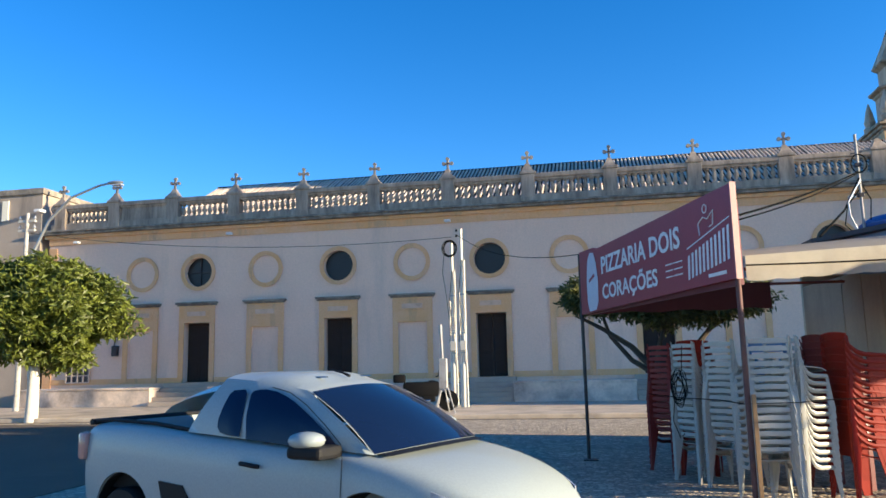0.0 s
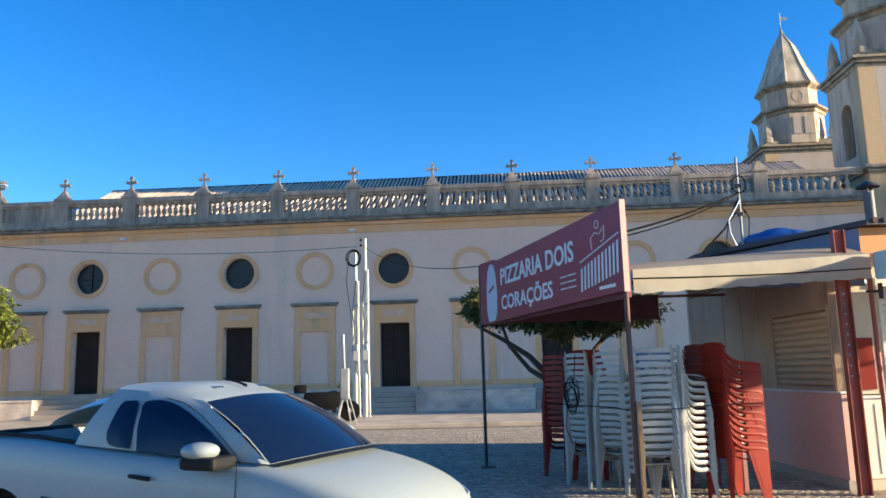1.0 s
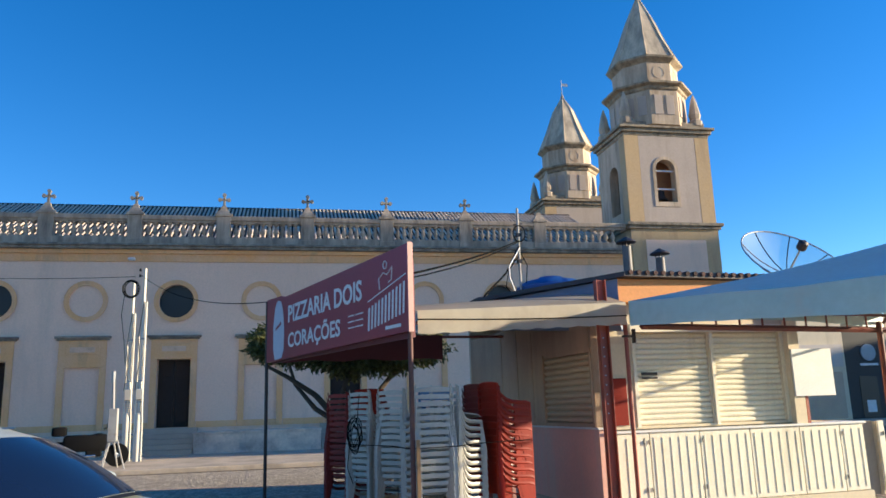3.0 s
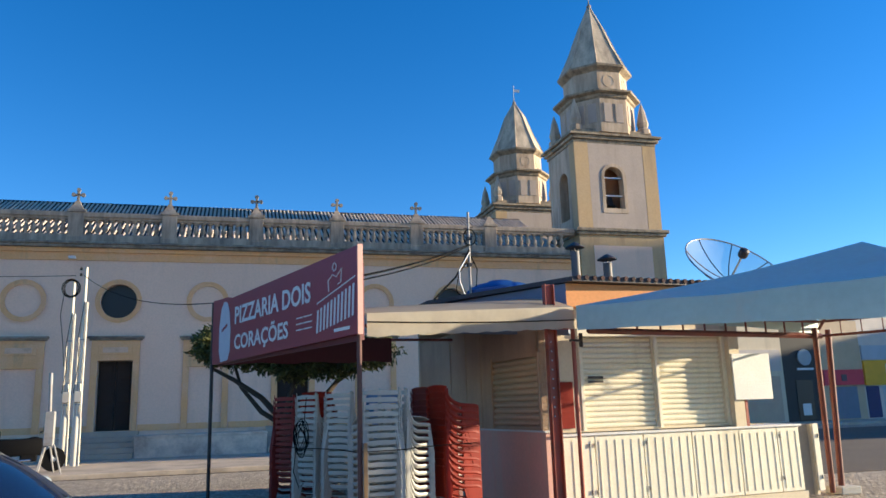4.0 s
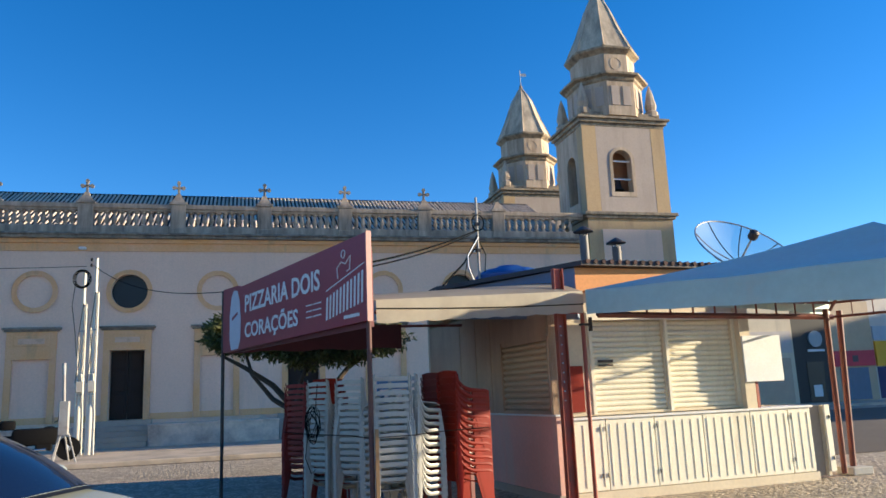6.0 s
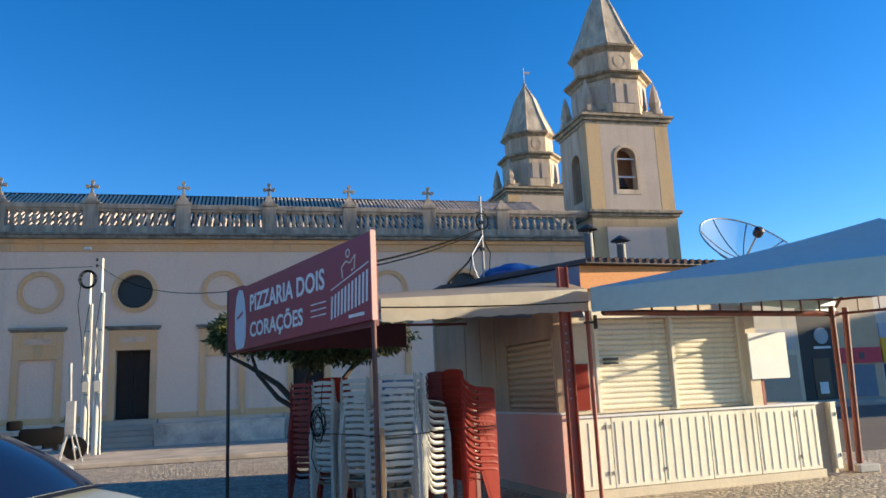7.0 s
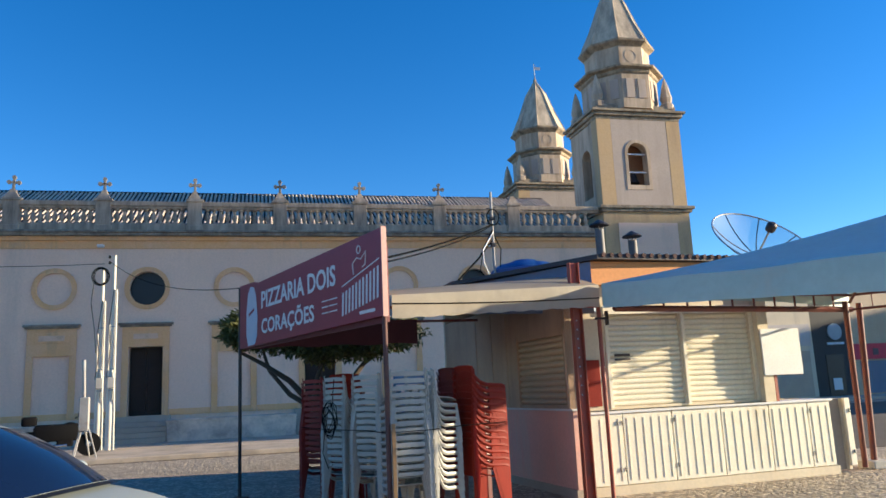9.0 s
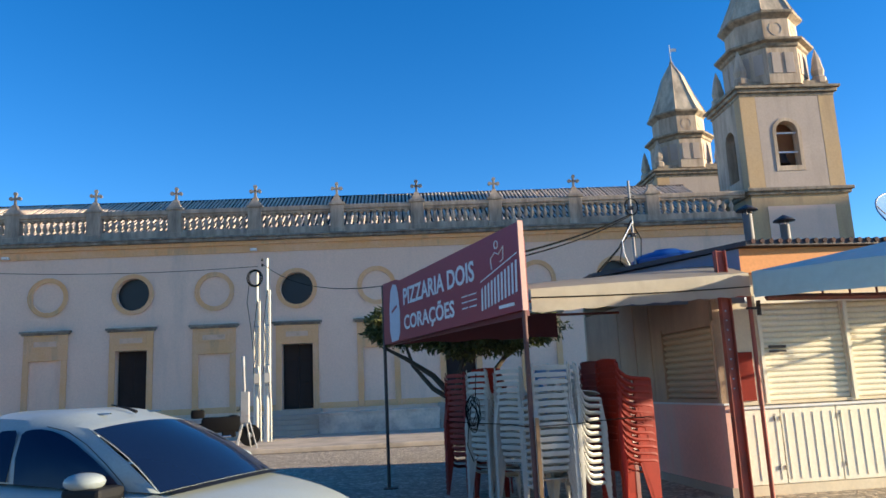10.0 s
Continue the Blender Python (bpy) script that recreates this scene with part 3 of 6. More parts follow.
# ---- towers ----
def tower(cx, cy, dz, label, k=0.94, drop=0.2):
    """Square bell tower with an eight-sided lantern and spire; cx, cy: its axis; dz: drop of the levels."""
    t = thing("bell_tower", pose(cx, cy, 0.15), label, "tower")
    w, d = 2.23, 1.62
    z = lambda v: v - 0.15 + dz
    body = box(-w, w, -d, d, -0.1, z(9.50))
    b = part("lower_shaft", body, M_TOWERY, t, "ochre lower shaft")
    part("panel", box(-w + 0.7, w - 0.7, -d - 0.03, -d - 0.003, z(5.0), z(8.9)), M_WALL, b, "white panel")
    c = box(-w - 0.12, w + 0.12, -d - 0.12, d + 0.12, z(9.42), z(9.56), bevel=0.03)
    box(-w - 0.22, w + 0.22, -d - 0.22, d + 0.22, z(9.56), z(9.72), c, 0.03)
    part("cornice", c, M_TCORNICE, t, "soot-stained cornice")
    bel = box(-w + 0.06, w - 0.06, -d + 0.06, d - 0.06, z(9.65), z(14.1))
    cutr = box(-w + 0.5, w - 0.5, -d + 0.5, d - 0.5, z(9.75), z(13.8))
    def arch(cu, c0, half, z0, z1, axis, lo, hi):
        pts = [(c0 - half, z0), (c0 + half, z0)] + [(c0 + half * math.cos(a), z1 - half + half * math.sin(a)) for a in [math.pi * j / 12 for j in range(13)]]
        if axis == 'y':
            prism([(p, lo, q) for p, q in pts], (0, hi - lo, 0), cu)
        else:
            prism([(lo, p, q) for p, q in pts], (hi - lo, 0, 0), cu)
        return cu
    holes = arch(bmesh.new(), -0.2, 0.50, z(10.75), z(12.85), 'y', -d - 0.3, -d + 0.7)
    arch(holes, -0.1, 0.50, z(10.4), z(12.85), 'x', -w - 0.3, -w + 0.7)
    bel = cut(cut(bel, cutr), holes, True)
    bb = part("belfry", bel, M_TOWER, t, "cream belfry with arched openings")
    part("belfry_lining", box(-w + 0.9, w - 0.9, -d + 1.0, -d + 1.1, z(9.78), z(13.7)), M_BRICK, bb, "brick-red inner wall")
    fr = cut(arch(bmesh.new(), -0.2, 0.66, z(10.52), z(13.0), 'y', -d + 0.0, -d + 0.055), arch(bmesh.new(), -0.2, 0.5, z(10.75), z(12.85), 'y', -d - 0.3, -d + 0.7))
    part("window_surround", fr, M_TOWER, bb)
    pl_ = cut(box(-w + 0.76, w - 0.76, -d + 0.025, -d + 0.056, z(9.72), z(14.03)), arch(bmesh.new(), -0.2, 0.662, z(10.515), z(13.002), 'y', -d - 0.3, -d + 0.7))
    part("plaster_panel", pl_, M_PLASTER, bb, "plaster front face toned down for shade")
    for zz in (11.4, 12.3):
        part("window_bar", box(-0.7, 0.3, -d + 0.2, -d + 0.26, z(zz), z(zz) + 0.07), M_WHITEP, bb)
    part("bell", lathe([(0.05, z(11.55)), (0.2, z(11.5)), (0.24, z(11.2)), (0.36, z(11.0))], 14, (-0.2, -d + 0.75, 0)), M_DARKSTEEL, bb, "dark bronze bell", smooth=True)
    for sx in (-1, 1):
        x0, x1 = sorted((sx * (w - 0.03), sx * (w - 0.75)))
        part("pilaster", box(x0, x1, -d + 0.02, -d + 0.06, z(9.72), z(14.03)), M_TOWERY, bb, "ochre corner strip")
    part("pilaster", box(-w + 0.02, -w + 0.06, -d + 0.06, -d + 0.6, z(9.72), z(14.03)), M_TOWERY, bb)
    c = box(-w, w, -d, d, z(14.02), z(14.18), bevel=0.02)
    box(-w - 0.12, w + 0.12, -d - 0.12, d + 0.12, z(14.18), z(14.36), c, 0.03)
    box(-w - 0.24, w + 0.24, -d - 0.24, d + 0.24, z(14.36), z(14.48), c, 0.02)
    box(-w + 0.1, w - 0.1, -d + 0.1, d - 0.1, z(14.48), z(14.8), c, 0.02)
    part("cornice", c, M_TCORNICE, t, "soot-stained cornice")
    pin = [(0.34, 0), (0.34, 0.28), (0.24, 0.36), (0.30, 0.62), (0.22, 0.95), (0.17, 1.25), (0.05, 1.62), (0.02, 1.72)]
    for sx in (-1, 1):
        for sy in (-1, 1):
            part("pinnacle", lathe(pin, 8, (sx * (w - 0.38), sy * (d - 0.38), z(14.7)), 0.5), M_TOWER, t, "small stained pinnacle")
    oct1 = lathe([(2.0 * k, z(14.6)), (2.0 * k, z(16.36))], 8, phase=0.5)
    o1 = part("lantern", oct1, M_TOWER, t, "stained eight-sided lantern")
    part("cornice", lathe([(2.0 * k, z(16.35)), (2.1 * k, z(16.42)), (2.12 * k, z(16.55)), (2.36 * k, z(16.62)), (2.38 * k, z(16.72)), (1.90 * k, z(16.88))], 8, phase=0.5), M_TCORNICE, o1, "blackened lantern cornice")
    for q_ in range(8):
        a = 2 * math.pi * q_ / 8
        m = Matrix.Rotation(a, 4, 'Z')
        pn = box(1.83 * k, 1.862 * k + 0.02, -0.52, -0.10, z(15.1), z(16.1), bevel=0.01)
        box(1.83 * k, 1.862 * k + 0.02, 0.10, 0.52, z(15.1), z(16.1), pn, 0.01)
        pn.transform(m)
        part("blind_panel", pn, M_PLASTER, o1)
    oct2 = lathe([(1.72 * k, z(16.8)), (1.72 * k, z(17.91))], 8, phase=0.5)
    o2 = part("upper_lantern", oct2, M_TOWER, t, "stained upper lantern stage")
    part("cornice", lathe([(1.72 * k, z(17.9)), (1.82 * k, z(17.98)), (2.02 * k, z(18.1)), (2.05 * k, z(18.2)), (1.90 * k, z(18.27))], 8, phase=0.5), M_TCORNICE, o2, "blackened upper cornice")
    for q_ in range(8):
        a = 2 * math.pi * q_ / 8
        pn = ring_y(0, z(17.4), -1.605 * k, -1.57 * k, 0.27, 0.34, 20)
        pn.transform(Matrix.Rotation(a, 4, 'Z'))
        part("round_panel", pn, M_TOWER, o2)
    part("spire", lathe([(1.92 * k, z(18.24)), (1.30 * k, z(19.5)), (0.75 * k, z(20.85)), (0.06 * k, z(22.45 - drop))], 8, phase=0.5), M_SPIRE, t, "streaked eight-sided plaster spire")
    for q_ in range(8):
        an = 2 * math.pi * (q_ + 0.5) / 8
        pts = [(r * k * math.cos(an), r * k * math.sin(an), z(q)) for r, q in ((1.92, 18.26), (1.30, 19.5), (0.75, 20.85), (0.06, 22.45 - drop))]
        part("spire_rib", tube(pts, lambda t: 0.05 - 0.025 * t, 6), M_SPIRE, t)
    part("finial", lathe([(0.10 * k, z(22.35 - drop)), (0.14 * k, z(22.5 - drop)), (0.05 * k, z(22.62 - drop)), (0.02 * k, z(22.9 - drop))], 8), M_STONE, t)
    v = box(0.02, 0.42, -0.01, 0.01, z(23.25 - drop), z(23.45 - drop))
    rod((0, 0, z(22.8 - drop)), (0, 0, z(23.7 - drop)), 0.025, bm=v)
    part("weather_vane", v, M_GALV, t)
    return t


tower(17.83, 33.5, 0.0, "tall cream bell tower with stained plaster spire")
tower(17.5, 44.1, -0.72, "farther bell tower behind the church roof", 0.89, 0.6)


# ---- neighbouring building past the church ----
nb = thing("house", pose(-36, 34, 0), "plain cream rendered house beside the church", "house")
part("wall", box(-46, -26.25, 32.0, 42, 0.0, 10.35), mat("dull_render", (0.42, 0.34, 0.27), (0.32, 0.26, 0.21), 0.9, scale=0.6, fine=14, bump=0.25, stain=SOOT, stain_amount=0.4, stain_scale=0.8, streak=True), nb, world_space=True)
part("parapet", box(-46.1, -26.15, 31.9, 42.1, 10.35, 10.65, bevel=0.03), M_CORNICE, nb, "stained parapet", world_space=True)
part("window", box(-28.45, -28.1, 31.94, 31.99, 9.1, 10.1), M_CREAM, nb, "tall cream shutter", world_space=True)
fl = box(-26.3, -25.95, 31.5, 31.9, 9.36, 9.5, bevel=0.02)
part("floodlight", fl, M_WHITEP, nb, world_space=True)

# ---- kiosk ----
M_DULLBLUE = mat("dull_blue_paint", (0.20, 0.25, 0.33), (0.16, 0.20, 0.28), 0.7, scale=2, fine=20, bump=0.05)
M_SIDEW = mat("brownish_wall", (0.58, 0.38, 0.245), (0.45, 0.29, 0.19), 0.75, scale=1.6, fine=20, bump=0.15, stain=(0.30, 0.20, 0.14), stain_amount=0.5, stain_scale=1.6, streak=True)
M_METER2 = mat("dull_flue_steel", (0.16, 0.15, 0.15), (0.10, 0.10, 0.10), 0.6, scale=3, fine=30, stain=(0.08, 0.06, 0.05), stain_amount=0.5, stain_scale=4)
KY = radians(4.7)
KM = pose(4.2, 10.45, 0, 0, 0, 4.7)   # local x along the front, y into the depth
kiosk = thing("kiosk", KM, "cream pizza kiosk with closed roller shutters", "kiosk")
U0, U1, DEP = 0.22, 3.80, 5.8
side = box(U0, U0 + 0.10, 0.15, DEP, 1.24, 3.0)
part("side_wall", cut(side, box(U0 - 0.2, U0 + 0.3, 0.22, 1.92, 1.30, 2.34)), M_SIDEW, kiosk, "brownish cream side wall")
part("back_wall", box(U0, U1, DEP, DEP + 0.1, 0.0, 3.4), M_CREAMW, kiosk)
part("end_wall", box(U1 - 0.1, U1, 0.15, DEP, 0.0, 3.4), M_CREAMW, kiosk)
part("lower_side_panel", box(U0 - 0.03, U0 + 0.08, 0.02, DEP, 0.12, 1.22), M_PINK, kiosk, "faded pink lower side panel")
part("side_plinth", box(U0 - 0.06, U0 + 0.08, 0.0, DEP, 0.0, 0.12), M_STEP, kiosk)
part("counter_cap", box(U0 - 0.06, U0 + 0.12, -0.02, 2.6, 1.22, 1.245), M_WHITEP, kiosk, "thin white ledge")
fw = box(U0, U1, 0.15, 0.25, 1.2, 3.1)
ho = box(0.92, 2.2, 0.0, 0.5, 1.24, 2.62)
box(2.3, 3.52, 0.0, 0.5, 1.24, 2.62, ho)
part("front_wall", cut(fw, ho), M_CREAMW, kiosk, "cream front wall")


def shutter(x0, x1, z0, z1, n, name="roller_shutter"):
    """Closed shutter: a frame and bowed slats, in local axes of the front."""
    f = part(name, box(x0, x1, 0.21, 0.23, z0, z1), M_CREAM, kiosk, "closed cream roller shutter")
    h = (z1 - z0) / n
    sl = bmesh.new()
    prof = [(0.205, 0.0), (0.182, h * 0.22), (0.176, h * 0.5), (0.184, h * 0.8), (0.206, h * 0.97)]
    vs = [[sl.verts.new((x, y, z)) for y, z in prof] for x in (x0, x1)]
    for j in range(4):
        sl.faces.new((vs[0][j], vs[1][j], vs[1][j + 1], vs[0][j + 1]))
    me = shared("slat", sl, M_CREAM)
    for j in range(n):
        piece("slat", me, None, f, (0, random.uniform(-0.003, 0.003), z0 + h * j))
    return f


shutter(0.92, 2.2, 1.24, 2.62, 17)
shutter(2.3, 3.52, 1.24, 2.62, 17)
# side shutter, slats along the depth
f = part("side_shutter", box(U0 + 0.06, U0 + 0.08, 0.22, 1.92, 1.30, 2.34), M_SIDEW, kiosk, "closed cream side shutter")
h = (2.34 - 1.30) / 11
sl = bmesh.new()
prof = [(U0 + 0.06, 0.0), (U0 + 0.015, h * 0.25), (U0 + 0.005, h * 0.55), (U0 + 0.055, h * 0.95)]
vs = [[sl.verts.new((x, y, z)) for x, z in prof] for y in (0.22, 1.92)]
for j in range(3):
    sl.faces.new((vs[0][j], vs[1][j], vs[1][j + 1], vs[0][j + 1]))
me = shared("slat", sl, mat("tan_slat", (0.66, 0.48, 0.32), (0.56, 0.40, 0.26), 0.6, scale=2.0, fine=30, bump=0.05))
for j in range(11):
    piece("slat", me, None, f, (0, 0, 1.30 + h * j))
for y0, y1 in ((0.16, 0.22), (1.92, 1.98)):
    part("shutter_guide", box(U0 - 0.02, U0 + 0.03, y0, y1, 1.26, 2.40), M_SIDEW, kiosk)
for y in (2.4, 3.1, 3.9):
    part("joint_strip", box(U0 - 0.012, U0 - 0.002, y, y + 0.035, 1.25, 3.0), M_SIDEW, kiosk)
for x in (0.88, 2.24, 3.54):
    part("shutter_guide", box(x, x + 0.055, 0.12, 0.17, 1.22, 2.68), M_CREAM, kiosk)
part("shutter_box", box(0.86, 3.6, 0.10, 0.16, 2.62, 2.74), M_CREAM, kiosk)
part("vent", box(1.02, 1.28, 0.135, 0.149, 1.98, 2.02), M_DARKSTEEL, kiosk, "dark vent slot")
part("vent", box(1.02, 1.28, 0.135, 0.149, 1.92, 1.95), M_DARKSTEEL, kiosk)
part("red_panel", box(0.42, 0.74, 0.12, 0.148, 1.26, 1.94, bevel=0.005), M_RPLASTIC, kiosk, "red panel beside the shutter")
part("end_column", box(3.60, 3.80, 0.02, 0.149, 1.18, 3.1), M_CREAMW, kiosk, "pale end column")
part("column_strip", box(3.83, 3.88, 0.04, 0.12, 1.18, 1.75), M_REDSTEEL, kiosk)
part("upper_front", box(0.62, 3.8, -0.06, 0.149, 3.05, 3.40), M_ORANGE, kiosk, "orange upper wall")
part("upper_side", prism([(0.62, -0.06, 2.62), (-0.5, 2.5, 2.9), (-0.5, 2.5, 3.40), (0.62, -0.06, 3.40)], (0.06, 0.05, 0)), M_DULLBLUE, kiosk, "faded blue upper side")

# ribbed counter panels in leaves with hinges
ctr = part("counter", box(0.36, 4.84, 0.03, 0.5, 0.05, 1.15), M_CREAMW, kiosk, "ribbed cream steel counter")
part("counter_top", box(0.33, 4.86, -0.03, 0.55, 1.15, 1.185, bevel=0.006), M_WHITEP, ctr, "white counter edge")
part("counter_plinth", box(0.34, 4.86, -0.015, 0.5, 0.0, 0.13), M_CREAMW, ctr)
rib = shared("rib", prism([(-0.010, 0, 0.19), (0.010, 0, 0.19), (0.006, -0.009, 0.20), (-0.006, -0.009, 0.20)], (0, 0, 0.88)), M_CREAM)
edges = [0.38, 0.98, 1.82, 2.7, 3.6, 4.36, 4.82]
for a, b in zip(edges, edges[1:]):
    lf = part("panel_leaf", box(a + 0.008, b - 0.008, 0.0, 0.028, 0.14, 1.145, bevel=0.004), M_CREAM, ctr, "cream steel leaf")
    n = max(2, round((b - a) / 0.15))
    for k in range(n):
        x = a + (b - a) * (k + 0.5) / n
        gr_ = piece("rib", rib, None, lf, (x, 0.001, 0))
for x in (0.88, 1.86, 4.40, 0.96):
    for z in (0.32, 0.98):
        part("hinge", rod((x, -0.012, z), (x, -0.008, z + 0.06), 0.008, n=8), M_DARKSTEEL, ctr, "dark hinge")
# grey instead of cream: the end leaf's shadow is put into the colour
part("end_return", box(4.86, 5.06, 0.06, 0.5, 0.05, 1.17), M_STEP, kiosk, "gap panel greyed for the end leaf's shadow")
er = box(5.06, 5.17, -0.06, -0.02, 0.12, 1.18, bevel=0.004)
part("end_leaf", er, M_CREAM, kiosk, "narrow cream end leaf")
for z in (0.3, 0.95):
    part("hinge", rod((5.14, -0.07, z), (5.14, -0.065, z + 0.06), 0.009, n=8), M_DARKSTEEL, kiosk)
part("counter_side", box(5.06, 5.12, 0.0, 2.6, 0.05, 1.17), M_CREAMW, kiosk)
part("floor_slab", box(0.3, 5.3, 0.5, DEP, 0.0, 0.06), M_STEP, kiosk)
# flat tiled roof with a dark edge
outline = [(0.64, -0.24), (5.0, -0.10), (5.0, 6.1), (-0.55, 6.1), (-0.70, 2.55)]
rf = part("roof", prism([(x, y, 3.41) for x, y in outline], (0, 0, 0.07)), M_DARKSTEEL, kiosk, "dark sheet roof")
tile = shared("edge_tile", rod((0, -0.06, -0.02), (0, 0.5, 0.0), 0.036, n=8), M_EDGETILE)
for k in range(30):
    x = 0.75 + k * 0.14
    piece("edge_tile", tile, None, rf, (x, -0.22 + 0.03 * x, 3.49))
for x, z, r in ((1.44, 4.14, 0.075), (2.06, 3.96, 0.075)):
    c = part("chimney", rod((x, 1.0, 3.45), (x, 1.0, z), r, n=14), M_METER2, kiosk, "dull grey flue pipe", smooth=True)
    for j in range(3):
        a = 2.1 * j
        part("cap_strut", rod((x + r * math.cos(a), 1 + r * math.sin(a), z - 0.02), (x + r * math.cos(a), 1 + r * math.sin(a), z + 0.07), 0.008, n=6), M_DARKSTEEL, c)
    part("cap", lathe([(0.17, z + 0.06), (0.16, z + 0.08), (0.02, z + 0.16)], 16, (x, 1.0, 0)), M_DARKSTEEL, c, "dark conical cap")

board = thing("sign_board", KM @ pose(3.985, -0.002, 1.967), "blank white board fixed at the kiosk's end", "board")
part("panel", box(-0.378, 0.378, -0.015, 0.015, -0.368, 0.368, bevel=0.004), mat("bright_board", (0.85, 0.85, 0.84), rough=0.6, scale=2), board)
part("bracket", box(-0.33, -0.25, 0.013, 0.023, -0.05, 0.0), M_CREAM, board)
part("bracket", box(-0.33, -0.25, 0.013, 0.023, 0.2, 0.24), M_CREAM, board)

# red steel posts in front of the kiosk
for nm, (x, y), w, top in (("steel_post", (4.38, 10.12), 0.075, 3.32), ("steel_post", (4.76, 10.16), 0.03, 2.72)):
    t = thing(nm, pose(x, y, 0, 0, 0, 4.7), "red painted steel canopy post" if w > 0.05 else "thin rusty steel canopy post", "post", "canopy posts")
    if w > 0.05:
        b = box(-w, w, -0.02, 0.02, 0, top, bevel=0.004)
        part("channel", b, M_REDSTEEL, t)
        part("flange", box(-w, -w + 0.012, -0.08, -0.02, 0, top), M_REDSTEEL, t)
        part("flange", box(w - 0.012, w, -0.08, -0.02, 0, top), M_REDSTEEL, t)
        for j in range(9):
            part("rivet", disc_y(0.0, 1.45 + j * 0.13, -0.03, -0.021, 0.012, 8), M_GALV, t)
    else:
        part("tube", rod((0, 0, 0), (0, 0, top), w, n=12), M_REDSTEEL, t, smooth=True)
        part("clamp", box(-0.05, 0.14, -0.03, 0.03, 2.50, 2.53), M_DARKSTEEL, t)
        part("clamp", box(0.11, 0.14, -0.03, 0.03, 2.42, 2.62), M_DARKSTEEL, t)

# ---- white tent over the forecourt ----
A, B, C, D = Vector((4.70, 9.85, 0)), Vector((9.72, 10.9, 0)), Vector((11.5, 7.7, 0)), Vector((7.9, 6.1, 0))
tent = thing("tent", pose(8.4, 8.4, 0), "white pyramid tent on red steel frame", "tent")
TC = Vector((8.4, 8.4, 3.70))


def tent_top(P, Q):
    """One slope of the canopy, sagging between eave and peak."""
    def f(u, v):
        e = P.lerp(Q, u) + Vector((0, 0, 2.98 + 0.008 * math.sin(u * 19)))
        p = e.lerp(TC, v)
        p.z -= 0.06 * math.sin(math.pi * v) + 0.05 * math.sin(math.pi * u) * (1 - v)
        return p
    return f


canopy = None
for P, Q in ((A, B), (B, C), (C, D), (D, A)):
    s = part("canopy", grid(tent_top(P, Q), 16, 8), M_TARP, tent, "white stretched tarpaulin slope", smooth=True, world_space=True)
    n_out = (Q - P).cross(Vector((0, 0, 1))).normalized()
    def val(u, v, P=P, Q=Q, n_out=n_out):
        e = P.lerp(Q, u)
        z = 2.98 + 0.008 * math.sin(u * 19) - 0.05 * math.sin(math.pi * u)
        near_eave = P is D
        bot = (2.63 - 0.23 * (1 - u) ** 1.3 if near_eave else 2.66 if P is A else 2.86) + 0.004 * math.sin(u * 40) + (0.10 * math.sin(math.pi * u) if P is A else 0)
        return e + n_out * (0.015 + 0.008 * math.sin(u * 23 + 2 * v) * v) * -1 + Vector((0, 0, z + (bot - z) * v))
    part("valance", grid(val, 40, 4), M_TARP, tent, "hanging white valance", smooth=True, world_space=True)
    # lattice beam inside the eave
    ins = Vector((TC.x, TC.y, 0))
    a, b = P.lerp(ins, 0.035), Q.lerp(ins, 0.035)
    lo_z, up_z = (2.74, 2.92) if P is D else (2.62, 2.86)
    up, lo = Vector((0, 0, up_z)), Vector((0, 0, lo_z))
    part("beam_chord", rod(a + up, b + up, 0.022, n=8), M_DULLRED, tent, world_space=True)
    part("beam_chord", rod(a + lo, b + lo, 0.045 if P is A else 0.022, n=4 if P is A else 8), M_DULLRED, tent, "red lower beam", world_space=True)
    for j in range(1, 11):
        p = a.lerp(b, j / 11)
        part("beam_strut", rod(p + lo, p + up, 0.016 if P is A else 0.010, n=6), M_DULLRED, tent, world_space=True)
for P in (C, D):
    part("leg", rod(P + Vector((0, 0, 0)), P + Vector((0, 0, 2.9)), 0.04, n=10), M_DULLRED, tent, world_space=True)
part("leg", rod((9.66, 11.0, 0.05), (9.46, 10.72, 2.75), 0.045, n=12), M_DULLRED, tent, "leaning red leg", world_space=True, smooth=True)
part("leg", rod((9.98, 11.15, 0.1), (10.03, 11.05, 2.75), 0.05, n=12), M_DULLRED, tent, "red leg", world_space=True, smooth=True)
part("foot", box(9.80, 10.2, 10.95, 11.35, 0.0, 0.13, bevel=0.02), M_CONCRETE, tent, "concrete foot", world_space=True)
part("hip_pole", rod(B + Vector((0, 0, 2.75)), TC + Vector((0, 0, -0.08)), 0.025, n=8), M_DULLRED, tent, world_space=True)

# ---- cream awning between sign and kiosk, over the stacked chairs ----
awn = thing("awning", pose(3.0, 12.0, 0), "cream canvas awning over stacked chairs", "awning")
P1, P2 = Vector((1.52, 8.88, 0)), Vector((4.70, 9.98, 0))
Q1, Q2 = Vector((-0.2, 13.9, 0)), Vector((4.1, 14.2, 0))


def awn_top(u, v):
    e = P1.lerp(P2, u)
    g = Q1.lerp(Q2, u)
    p = e.lerp(g, v)
    p.z = 2.74 + 0.24 * u + 0.34 * math.sin(min(1, v * 3.2) * math.pi / 2) * (0.6 + 0.25 * u) - 0.25 * max(0, v - 0.5)
    return p


part("canvas_top", grid(awn_top, 24, 12), M_CREAMTARP, awn, "sunlit cream canvas", smooth=True, world_space=True)


